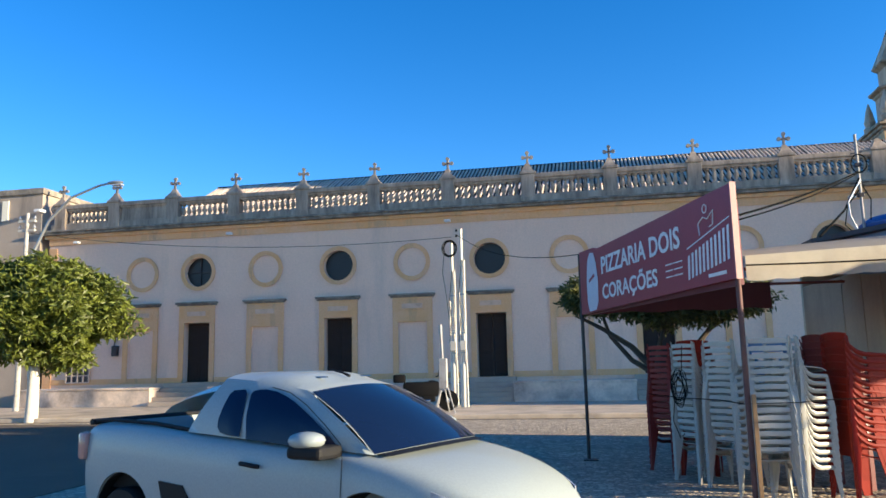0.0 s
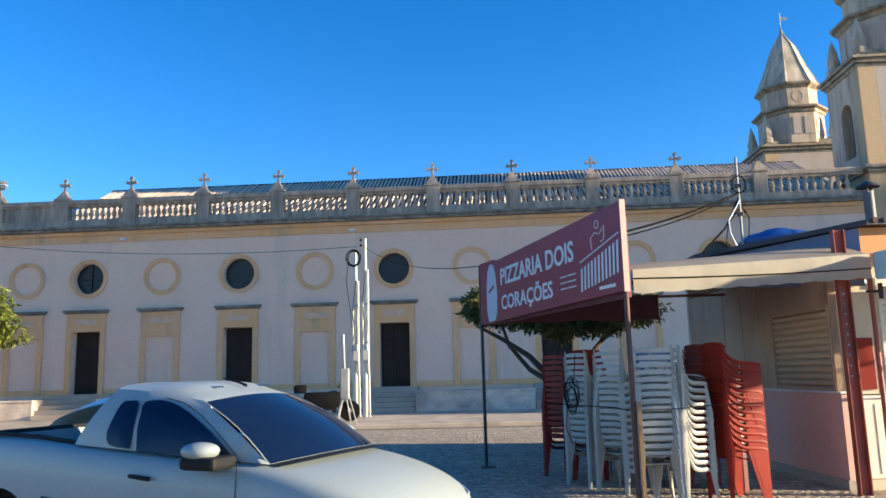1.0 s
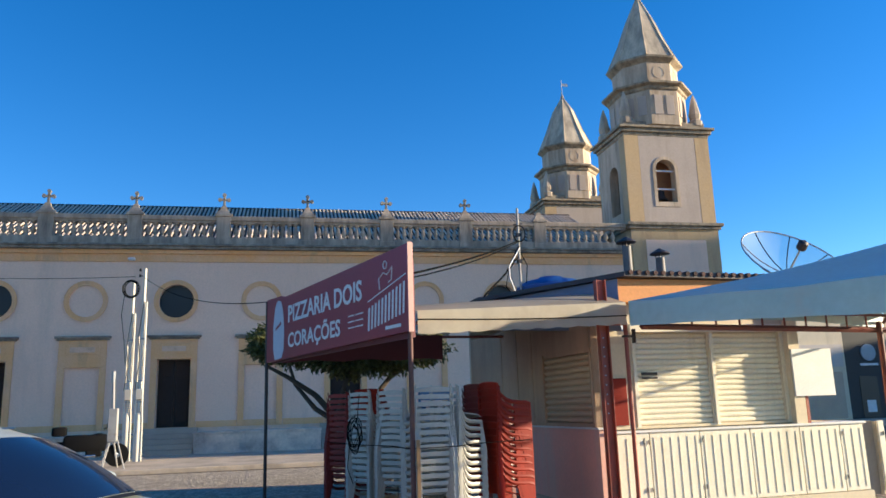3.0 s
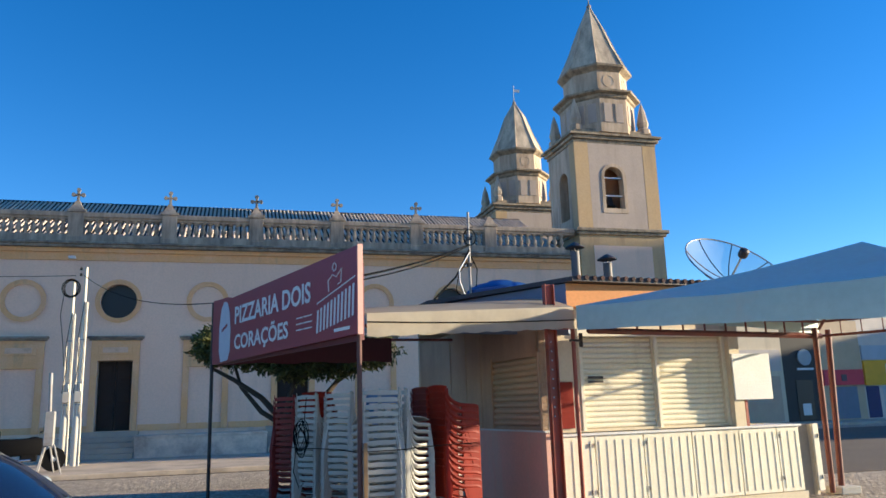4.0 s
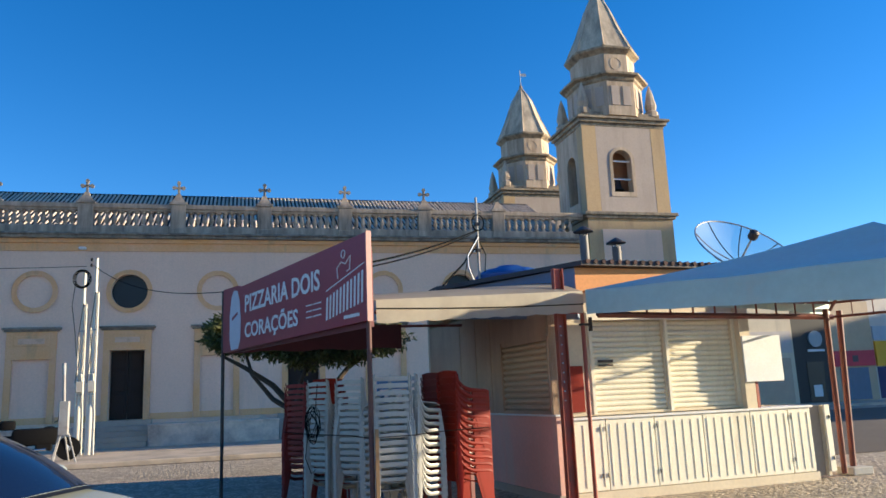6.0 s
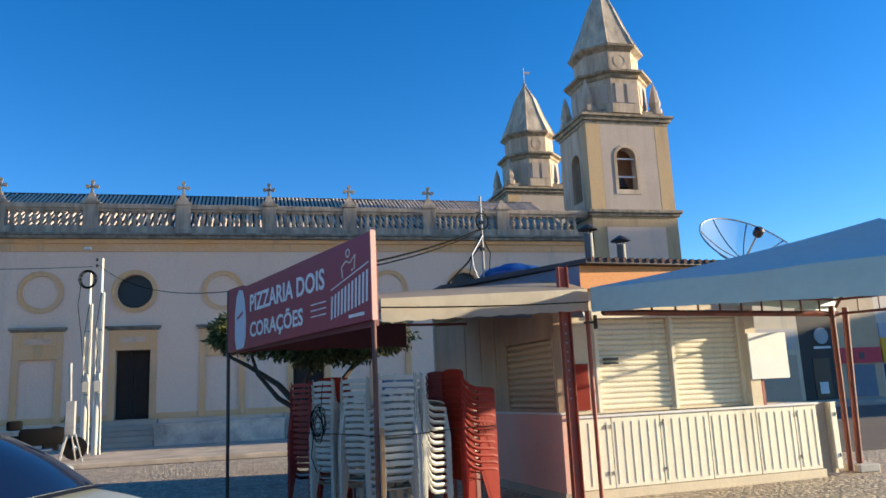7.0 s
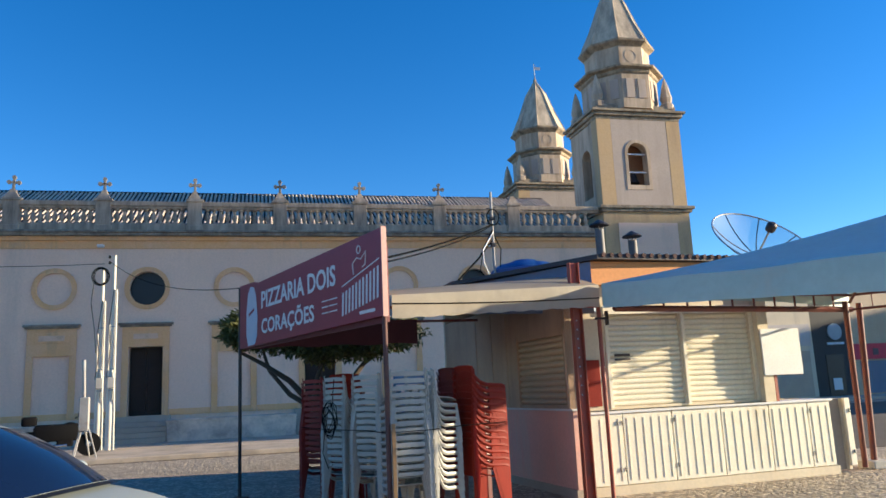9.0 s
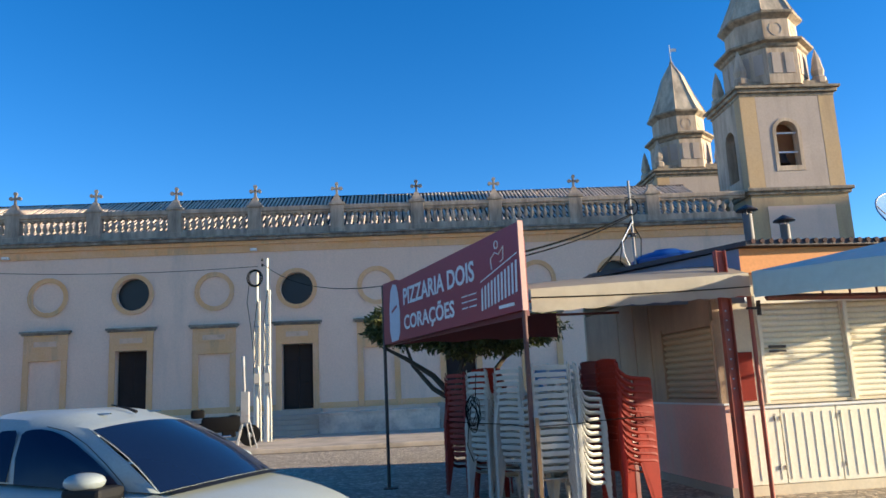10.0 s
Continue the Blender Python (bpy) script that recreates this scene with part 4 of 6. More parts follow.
def awn_val(u, v):
    e = P1.lerp(P2, u)
    z = 2.74 + 0.24 * u
    return e + Vector((0.01 * math.sin(u * 17) * v, -0.02 - 0.006 * math.sin(u * 26) * v, z - (0.27 + 0.03 * u + 0.018 * abs(math.sin(u * 30))) * v))


part("canvas_valance", grid(awn_val, 60, 3), M_CREAMTARP, awn, "drooping scalloped valance", smooth=True, world_space=True)
part("tie_rope", tube([P1.lerp(P2, k / 12) + Vector((0, -0.035, 2.635 + 0.155 * k / 12 - 0.02 * math.sin(math.pi * k / 12))) for k in range(13)], 0.008, 5), M_WIRE, awn, "dark rope across the valance", world_space=True)
part("rail", rod(P1 + Vector((0, 0.05, 2.6)), P2 + Vector((0, 0.05, 2.68)), 0.022, n=8), M_REDSTEEL, awn, world_space=True)
part("rear_drop", thicken(grid(lambda u, v: Vector((-0.25 + 3.1 * u, 13.95, 2.92 - (0.44 + 0.02 * math.sin(u * 20)) * v)), 12, 2), 0.01), M_MAROON, awn, "dark maroon rear drop", world_space=True)
part("rear_rail", rod((-0.25, 13.9, 2.9), (4.1, 14.2, 2.9), 0.025, n=8), M_REDSTEEL, awn, world_space=True)

# ---- shop sign on two posts ----
SA, SB = Vector((-0.33, 13.5, 2.44)), Vector((1.40, 8.75, 2.49))
sdir = (SB - SA)
slen = Vector((sdir.x, sdir.y)).length
SM = pose(SA.x, SA.y, SA.z, 0, 0, math.degrees(math.atan2(sdir.y, sdir.x)))
sign = thing("shop_sign", SM, "maroon pizza shop sign board with white lettering", "sign")
part("board", prism([(0.0, 0.0, 0.0), (slen, 0.0, 0.05), (slen, 0.0, 1.10), (0.85, 0, 1.02), (0.7, 0, 1.06), (0.0, 0.0, 1.08)], (0, 0.05, 0)), M_SIGN, sign)
part("back_cloth", box(0.05, slen - 0.05, 0.07, 0.11, -0.02, 0.9), M_MAROON, sign, "dark back of the sign")
part("edge_strip", box(slen, slen + 0.015, -0.01, 0.06, 0.04, 1.11), mat("sign_edge", (0.55, 0.30, 0.26), rough=0.5), sign, "pale sign edge")
UP = Matrix.Rotation(radians(90), 4, 'X')


def words(text, s, z, width, height, label=""):
    ob = lettering("lettering", text, 1.0, M_WHITEP, sign, Matrix.Identity(4), label)
    xs_ = [v.co.x for v in ob.data.vertices]
    ys_ = [v.co.y for v in ob.data.vertices]
    caps = max(ys_) if "Ç" not in text else 0.73
    ob.data.transform(Matrix.Translation((s, -0.006, z)) @ UP @ Matrix.Diagonal((width / (max(xs_) - min(xs_)), height / caps, 1, 1)) @ Matrix.Translation((-min(xs_), 0, 0)))
    return ob


words("PIZZARIA DOIS", 1.05, 0.585, 2.75, 0.27, "white words")
words("CORAÇÕES", 1.05, 0.18, 2.05, 0.235, "white words")
for k_ in range(11):
    x, z0, hh = 3.97 + 0.094 * k_, 0.15 + 0.012 * k_, 0.29 + 0.009 * k_
    bar = prism([(x, -0.004, z0), (x + 0.046, -0.004, z0 + 0.005), (x + 0.072, -0.004, z0 + hh + 0.005), (x + 0.026, -0.004, z0 + hh)], (0, -0.003, 0))
    part("logo_shape", bar, M_WHITEP, sign, "white slanted bar of a drink logo")
part("logo_line", prism([(3.98, -0.004, 0.52), (5.0, -0.004, 0.73), (5.0, -0.004, 0.745), (3.98, -0.004, 0.535)], (0, -0.003, 0)), M_WHITEP, sign)
cup = [(4.32, 0.64), (4.30, 0.78), (4.42, 0.84), (4.52, 0.80), (4.66, 0.88), (4.64, 0.72), (4.56, 0.70)]
part("logo_figure", tube([(p[0], -0.006, p[1]) for p in cup], 0.008, 5), M_WHITEP, sign)
part("logo_figure", tube([(4.47 + 0.05 * math.cos(a), -0.006, 0.93 + 0.05 * math.sin(a)) for a in [j * 0.7 for j in range(10)]], 0.008, 5), M_WHITEP, sign)
for z in (0.24, 0.32, 0.40):
    for s, w in ((3.36, 0.2), (3.59, 0.24)):
        part("small_print", box(s, s + w, -0.006, -0.002, z, z + 0.016), M_WHITEP, sign, "unreadable small print")
part("small_print", box(4.46, 4.86, -0.006, -0.002, 0.12, 0.16), M_WHITEP, sign)
M_PALEBLUE = mat("pale_blue_print", (0.50, 0.53, 0.60), (0.62, 0.60, 0.62), 0.5, scale=6, bump=0.0)
bt = bmesh.new()
bprof = [(0.42, 0.02), (0.74, 0.03), (0.84, 0.16), (0.86, 0.48), (0.80, 0.80), (0.70, 0.97), (0.54, 1.0), (0.42, 0.90), (0.34, 0.60), (0.34, 0.20)]
prism([(a, -0.006, b) for a, b in bprof], (0, 0.004, 0), bt)
part("bottle_picture", bt, M_PALEBLUE, sign, "pale printed bottle picture")
part("bottle_label", prism([(0.46, -0.010, 0.50), (0.72, -0.010, 0.58), (0.72, -0.010, 0.63), (0.46, -0.010, 0.55)], (0, 0.003, 0)), M_SIGN, sign)
M_RUSTPOST = mat("dark_rusty_steel", (0.13, 0.05, 0.045), (0.08, 0.04, 0.035), 0.7, scale=4, fine=40, stain=(0.20, 0.09, 0.05), stain_amount=0.5, stain_scale=6)
for nm, p in (("post", (-0.33, 13.56)), ("post", (1.425, 8.84))):
    b = rod((p[0], p[1], 0.0), (p[0], p[1], 3.5), 0.030, n=10)
    part(nm, b, M_DARKSTEEL if p[0] < 0 else M_RUSTPOST, sign, "thin dark post" if p[0] < 0 else "rusty red post", smooth=True, world_space=True)
part("post_foot", box(-0.42, -0.18, 13.4, 13.64, 0.0, 0.02), M_DARKSTEEL, sign, world_space=True)
part("wooden_stake", box(1.46, 1.50, 8.78, 8.83, 0.0, 1.25), mat("stake_wood", (0.34, 0.20, 0.09), (0.24, 0.14, 0.07), 0.8, scale=6, fine=40), sign, "brown wooden stake tied to the post", world_space=True)


# ---- stacks of moulded chairs ----
def chair_mesh(material, arms=False):
    """Moulded chair: front towards +y, slatted back, sides that sweep from the back into the seat or the arm. Returns name, mesh pairs."""
    out = []
    seat = grid(lambda u, v: Vector(((u - 0.5) * (0.44 - 0.03 * (1 - v)), -0.20 + 0.42 * v, 0.505 + 0.015 * (2 * u - 1) ** 2 - 0.035 * v - 0.03 * max(0, v - 0.8) * 5)), 6, 6)
    out.append(("seat", shared("seat", thicken(seat, 0.010), material, True)))
    bk = bmesh.new()
    for i_ in range(0 if arms else 3):
        z0 = 0.605 + 0.085 * i_
        y = -0.236 - 0.014 * i_
        def f(u, v, z0=z0, y=y, i_=i_):
            c = (2 * u - 1) ** 2
            return Vector(((2 * u - 1) * 0.212, y + 0.022 * c - 0.003 * math.sin(math.pi * v), z0 + 0.047 * v + (0.012 * (1 - c) * v if i_ == 2 else 0)))
        join(bk, thicken(grid(f, 6, 2), 0.007))
    if arms:
        def shell(u, v):
            c = (2 * u - 1) ** 2
            return Vector(((2 * u - 1) * 0.222, -0.232 - 0.040 * v + 0.03 * c + 0.012 * math.sin(math.pi * v), 0.50 + 0.365 * v + 0.02 * (1 - c) * v))
        join(bk, thicken(grid(shell, 8, 6), 0.010))
        join(bk, tube([shell(k / 8, 1.0) for k in range(9)], 0.012, 6))
    for s in (-1, 1):
        # stile beside the slats, rounded at the shoulder
        def stile(u, v, s=s):
            sh = 0.05 * u * u if v > 0.9 else 0.0
            return Vector((s * (0.205 + 0.032 * u), -0.222 - 0.040 * v + 0.03 * u, 0.57 + (0.295 - sh) * v))
        join(bk, thicken(grid(stile, 2, 8), 0.012))
    out.append(("backrest", shared("backrest", bk, material, True)))
    for s in (-1, 1):
        # sweeping side: from the shoulder of the back down to the seat's rim, or out to the arm
        if arms:
            line = [(0.236, -0.262, 0.845), (0.244, -0.235, 0.79), (0.252, -0.20, 0.735), (0.262, -0.14, 0.685), (0.270, -0.06, 0.655), (0.275, 0.05, 0.645), (0.275, 0.17, 0.638), (0.272, 0.23, 0.615)]
            drop = 0.050
        else:
            line = [(0.236, -0.250, 0.80), (0.240, -0.225, 0.70), (0.243, -0.205, 0.60), (0.245, -0.175, 0.52), (0.246, -0.12, 0.455), (0.246, -0.04, 0.425), (0.244, 0.08, 0.42), (0.240, 0.20, 0.41), (0.236, 0.225, 0.395)]
            drop = 0.046
        n_ = len(line) - 1
        def side(u, v, s=s, line=line, drop=drop, n_=n_):
            k = min(n_ - 1, int(u * n_))
            p = Vector(line[k]).lerp(Vector(line[k + 1]), u * n_ - k)
            return Vector((s * (p.x + 0.010 * math.sin(math.pi * v) - 0.012 * v), p.y - 0.012 * v, p.z - drop * v))
        out.append(("arm" if arms else "side_rim", shared("arm" if arms else "side_rim", thicken(grid(side, 2 * n_, 2), 0.010), material, True)))
        if arms:
            def cheek(u, v, s=s):
                return Vector((s * (0.268 + 0.006 * v), -0.04 + 0.17 * v * (1 - u) + 0.275 * u, 0.60 - 0.60 * v))
            out.append(("leg", shared("leg", thicken(grid(cheek, 2, 6), 0.016), material, True)))
        else:
            def front_leg(u, v, s=s):
                return Vector((s * (0.232 + 0.030 * v - 0.03 * u * (1 - 0.5 * v)), 0.225 - 0.02 * u + 0.035 * v, 0.40 - 0.40 * v))
            out.append(("leg", shared("leg", thicken(grid(front_leg, 3, 6), 0.026), material, True)))
        def rear_leg(u, v, s=s):
            w = 0.095 - 0.05 * v
            return Vector((s * (0.232 + 0.024 * v - w * (1 - u)), -0.222 - 0.080 * v + 0.012 * math.sin(math.pi * u), 0.60 - 0.60 * v))
        out.append(("leg", shared("leg", thicken(grid(rear_leg, 3, 6), 0.022), material, True)))
    return out


def chair_stack(x, y, yaw, count, meshes, label, group, pitch=0.085, k=1.0):
    for j in range(count):
        m = pose(x + random.uniform(-0.003, 0.003), y + random.uniform(-0.003, 0.003), j * pitch, 0, 0, yaw + random.uniform(-0.5, 0.5)) @ Matrix.Diagonal((k, k, 1, 1))
        t = thing("plastic_chair", m, label, "chair", group)
        for nm, me in meshes:
            piece(nm, me, None, t, (0, 0, 0))


WHITE, RED, DRED = chair_mesh(M_WPLASTIC), chair_mesh(M_RPLASTIC, True), chair_mesh(M_DRPLASTIC)
DARM = chair_mesh(mat("dark_red_plastic", (0.15, 0.014, 0.010), (0.12, 0.012, 0.010), 0.45, scale=3, fine=30, bump=0.03, rand=0.12), True)
BLUE = chair_mesh(mat("blue_plastic", (0.10, 0.22, 0.42), (0.08, 0.18, 0.36), 0.45, scale=3, fine=30, bump=0.03))
chair_stack(2.20, 11.30, -20, 13, BLUE, "faded blue plastic chair stacked behind the white ones", "stacked blue chairs")
chair_stack(1.75, 9.60, 4, 13, WHITE, "white plastic chair nested in a tall stack", "stacked white chairs", k=1.08)
chair_stack(2.16, 9.78, -52, 13, WHITE, "white plastic chair in a side-on stack", "stacked white chairs")
chair_stack(1.58, 10.76, -44, 13, WHITE, "white plastic chair nested in a tall stack", "stacked white chairs")
chair_stack(1.24, 11.35, -55, 13, WHITE, "white plastic chair stack with a hanging cable", "stacked white chairs")
chair_stack(1.30, 12.05, -12, 13, RED, "red plastic armchair stacked behind white chairs", "stacked red chairs")
chair_stack(0.98, 12.37, -50, 13, DRED, "faded red plastic chair in a tall stack", "stacked red chairs")
chair_stack(2.85, 9.95, -72, 13, RED, "bright red plastic armchair stacked beside the kiosk", "stacked red chairs")
chair_stack(2.82, 10.75, -66, 13, DARM, "dark red plastic armchair stacked behind the red ones", "stacked red chairs")

crnd = random.Random(11)
line = [(0.06, 0.03, 0.80), (0.05, 0.0, 0.62)]
for k in range(7):
    ph, ex = crnd.uniform(0, 6), crnd.uniform(0.7, 1.15)
    ox, oz = crnd.uniform(-0.025, 0.025), crnd.uniform(-0.05, 0.05)
    line += [(ox + 0.085 * ex * math.cos(a) + 0.012 * math.sin(3 * a + ph), -0.008 * k - 0.0003 * j, 0.26 + oz + 0.21 * ex * math.sin(a) + 0.015 * math.cos(2 * a + ph)) for j, a in enumerate([1.4 + i * 2 * math.pi / 24 for i in range(24)])]
line += [(-0.06, -0.05, 0.10), (-0.10, -0.04, -0.2), (-0.02, -0.03, -0.42), (0.04, -0.02, -0.36)]
coil = tube(line, 0.006, 5)
cb = link("cable_coil", coil, M_WIRE)
cb.matrix_basis = pose(0.955, 11.02, 1.02, 0, 0, -20)
tagged(cb, "black electric cable coiled and hung on chairs", "cable")
rope = link("rope", tube([(0.62, 12.1, 1.14), (0.93, 11.0, 1.13), (1.36, 10.40, 1.12), (1.46, 9.24, 1.13), (2.03, 9.24, 1.14), (2.30, 9.46, 1.15), (2.62, 9.5, 1.16), (2.80, 9.64, 1.16), (3.10, 9.70, 1.16)], 0.006, 5), M_WIRE)
tagged(rope, "dark rope tied round the chair stacks", "rope")


# ---- vehicles ----
def soften(bm, levels=2):
    me = bpy.data.meshes.new("tmp")
    bmesh.ops.recalc_face_normals(bm, faces=bm.faces)
    bm.to_mesh(me)
    bm.free()
    ob = new("tmp", me)
    md = ob.modifiers.new("s", 'SUBSURF')
    md.levels = levels
    m2 = bpy.data.meshes.new_from_object(ob.evaluated_get(bpy.context.evaluated_depsgraph_get()))
    out = bmesh.new()
    out.from_mesh(m2)
    bpy.data.objects.remove(ob)
    bpy.data.meshes.remove(me)
    bpy.data.meshes.remove(m2)
    return out


def body_loft(stations):
    """Stations: x, half width, top z, crown, sill z."""
    bm = bmesh.new()
    rings = []
    for x, w, zt, cr_, zb in stations:
        half = [(0.0, zt + cr_), (0.42 * w, zt + cr_ * 0.8), (0.76 * w, zt + cr_ * 0.25), (0.915 * w, zt - 0.02), (0.975 * w, zt - 0.09), (w, zb + (zt - zb) * 0.62), (0.99 * w, zb + (zt - zb) * 0.34), (0.95 * w, zb + 0.05), (0.86 * w, zb), (0.0, zb)]
        full = half + [(-a, b) for a, b in half[-2:0:-1]]
        rings.append([bm.verts.new((x, a, b)) for a, b in full])
    n = len(rings[0])
    for a, b in zip(rings, rings[1:]):
        for k in range(n):
            bm.faces.new((a[k], a[(k + 1) % n], b[(k + 1) % n], b[k]))
    bm.faces.new(rings[0][::-1])
    bm.faces.new(rings[-1])
    return bm


def wheel(parent, x, y, r, w=0.2):
    s = 1 if y > 0 else -1
    prof = [(r - 0.12, -w / 2), (r - 0.02, -w / 2), (r, -w / 2 + 0.03), (r, w / 2 - 0.03), (r - 0.02, w / 2), (r - 0.12, w / 2)]
    b = lathe(prof, 32)
    b.transform(Matrix.Translation((x, y, r)) @ Matrix.Rotation(radians(90), 4, 'X'))
    t = part("wheel", b, M_RUBBER, parent, "black tyre", smooth=True)
    rb = lathe([(r - 0.115, 0.0), (r - 0.10, w / 2 - 0.02), (r - 0.13, w / 2 - 0.04), (0.07, w / 2 - 0.05), (0.05, w / 2 - 0.02)], 24)
    rb.transform(Matrix.Translation((x, y, r)) @ Matrix.Rotation(radians(90 * (1 if s < 0 else -1)), 4, 'X'))
    part("rim", rb, M_CHROME, t, "silver rim", smooth=True)
    return t


CAR = pose(-2.50, 6.60, 0.0, 0, 0, -20)
truck = thing("pickup_truck", CAR, "white compact pickup truck parked on the square", "car")
st = [(-2.24, 0.72, 1.08, 0.0, 0.42), (-2.20, 0.79, 1.16, 0.0, 0.36), (-2.0, 0.84, 1.19, 0.0, 0.28), (-1.3, 0.855, 1.17, 0.0, 0.27), (-0.8, 0.86, 1.12, 0.0, 0.27), (0.0, 0.86, 1.07, 0.0, 0.27), (0.8, 0.86, 1.03, 0.01, 0.27),
      (1.10, 0.855, 1.00, 0.03, 0.27), (1.55, 0.84, 0.91, 0.05, 0.27), (1.90, 0.78, 0.79, 0.05, 0.28), (2.08, 0.68, 0.67, 0.04, 0.30), (2.18, 0.56, 0.57, 0.02, 0.34), (2.23, 0.48, 0.50, 0.0, 0.40)]
body = soften(body_loft(st), 2)
body = cut(body, box(-2.12, -0.78, -0.70, 0.70, 0.62, 1.6))
arch = bmesh.new()
for wx in (-1.57, 1.12):
    disc_y(wx, 0.37, -1.2, -0.55, 0.395, 36, arch)
    disc_y(wx, 0.37, 0.55, 1.2, 0.395, 36, arch)
body = cut(body, arch)
bd = part("body", body, M_CARPAINT, truck, "glossy white body", smooth=True)
for s in (-1, 1):
    part("bed_liner", box(-2.11, -0.79, *(sorted((s * 0.685, s * 0.697))), 0.63, 1.12), M_RUBBER, bd)
part("bed_liner", box(-0.80, -0.788, -0.685, 0.685, 0.63, 1.09), M_RUBBER, bd)
part("bed_liner", box(-2.115, -0.785, -0.695, 0.695, 0.6, 0.64), M_RUBBER, bd, "black bed liner")
for s in (-1, 1):
    part("bed_rail", tube([(-2.16, s * 0.705, 1.185), (-1.9, s * 0.705, 1.198), (-1.3, s * 0.705, 1.175), (-0.80, s * 0.705, 1.125)], 0.018, 8), M_RUBBER, bd, "black bed rail cap", smooth=True)
part("bed_rail", tube([(-2.17, -0.74, 1.175), (-2.19, 0, 1.175), (-2.17, 0.74, 1.175)], 0.028, 8), M_RUBBER, bd, smooth=True)


# greenhouse
def belt(t):
    """Belt line of the cab: 0 at the windscreen's foot, 1 behind."""
    return Vector((1.10 - 1.92 * t, 0.765 - 0.02 * (1 - t), 1.005 + 0.115 * t))


def roofline(t):
    return Vector((0.36 - 0.90 * t, 0.60, 1.455 + 0.055 * math.sin(math.pi * min(1, t * 0.72)) + 0.06 * t * t))


cab = bmesh.new()
for s in (-1, 1):
    def sf(u, v, s=s):
        p = belt(u).lerp(roofline(u), v)
        p.y += 0.035 * math.sin(math.pi * v)
        p.x += 0.05 * math.sin(math.pi * v) * (1 - u)
        return Vector((p.x, s * p.y, p.z))
    grid(sf, 12, 6, cab)


def roof_f(u, v):
    p = roofline(u)
    y = (2 * v - 1) * p.y
    e = 1 - (2 * v - 1) ** 4
    w = min(1, u / 0.3)
    return Vector((p.x + 0.07 * (1 - (2 * v - 1) ** 2) * (1 - u) - 0.03 * u * (1 - (2 * v - 1) ** 2), y, p.z + (1 - w) * 0.046 * (1 - (2 * v - 1) ** 2) + w * 0.085 * e * (0.55 + 0.45 * math.sin(math.pi * min(1, 0.15 + u)))))


grid(roof_f, 12, 12, cab)


def screen(u, v, out=0.0):
    b, t = belt(0), roofline(0)
    y = 2 * u - 1
    p = Vector((b.x + (t.x - b.x) * v, y * (b.y + (t.y - b.y) * v), b.z + (t.z - b.z) * v))
    bow = (1 - y * y)
    p.x += bow * (0.13 * (1 - v) + 0.07 * v) + 0.03 * math.sin(math.pi * v)
    p.z += bow * (0.03 * (1 - v) + 0.046 * v) + 0.02 * math.sin(math.pi * v)
    return p + Vector((0.55, 0, 0.83)) * out


def rear_f(u, v, out=0.0):
    b, t = belt(1), roofline(1)
    y = 2 * u - 1
    p = Vector((b.x + (t.x - b.x) * v, y * (b.y + (t.y - b.y) * v), b.z + (t.z - b.z) * v))
    p.x -= (1 - y * y) * 0.03
    p.z += (1 - y * y) * 0.04 * v
    return p + Vector((-0.9, 0, 0.3)) * out


grid(screen, 12, 6, cab)
grid(rear_f, 8, 4, cab)
bmesh.ops.remove_doubles(cab, verts=cab.verts[:], dist=0.004)
part("cab", cab, M_CARPAINT, truck, "white cab and roof", smooth=True)
part("windscreen", thicken(grid(lambda u, v: screen(0.008 + 0.984 * u, 0.0 + 0.955 * v, 0.008), 14, 8), 0.004), M_CARGLASS, truck, "dark tinted windscreen", smooth=True)
part("rear_window", thicken(grid(lambda u, v: rear_f(0.08 + 0.84 * u, 0.08 + 0.82 * v, 0.006), 8, 4), 0.004), M_CARGLASS, truck, "dark rear window", smooth=True)
part("cowl", grid(lambda u, v: screen(0.03 + 0.94 * u, -0.005, 0.004) + Vector((0.10 * v, 0, -0.012 * v)), 14, 2), M_RUBBER, truck, "black cowl grille")
door_win = [(-0.13, 1.075), (-0.155, 1.25), (-0.175, 1.42), (-0.155, 1.448), (-0.10, 1.458), (-0.02, 1.458), (0.08, 1.443), (0.19, 1.41), (0.30, 1.365), (0.41, 1.308), (0.53, 1.24), (0.64, 1.168), (0.73, 1.10), (0.79, 1.045), (0.80, 1.015), (0.55, 1.025), (0.20, 1.05)]
quarter = [(-0.415, 1.39), (-0.40, 1.43), (-0.37, 1.455), (-0.25, 1.458), (-0.222, 1.43), (-0.205, 1.09), (-0.34, 1.10), (-0.42, 1.12), (-0.455, 1.16), (-0.46, 1.22), (-0.44, 1.30)]


def on_side(x, z, s, out=0.024):
    """The point of the cab's side at that x and z, a little outside it."""
    lo, hi = -0.2, 1.2
    for _ in range(30):
        u = (lo + hi) / 2
        v = (z - belt(u).z) / (roofline(u).z - belt(u).z)
        p = belt(u).lerp(roofline(u), v)
        px = p.x + 0.05 * math.sin(math.pi * min(1, max(0, v))) * (1 - u)
        if px > x:
            lo = u
        else:
            hi = u
    y = p.y + 0.035 * math.sin(math.pi * min(1, max(0, v)))
    return Vector((x, s * (y + out), z + out * 0.3))


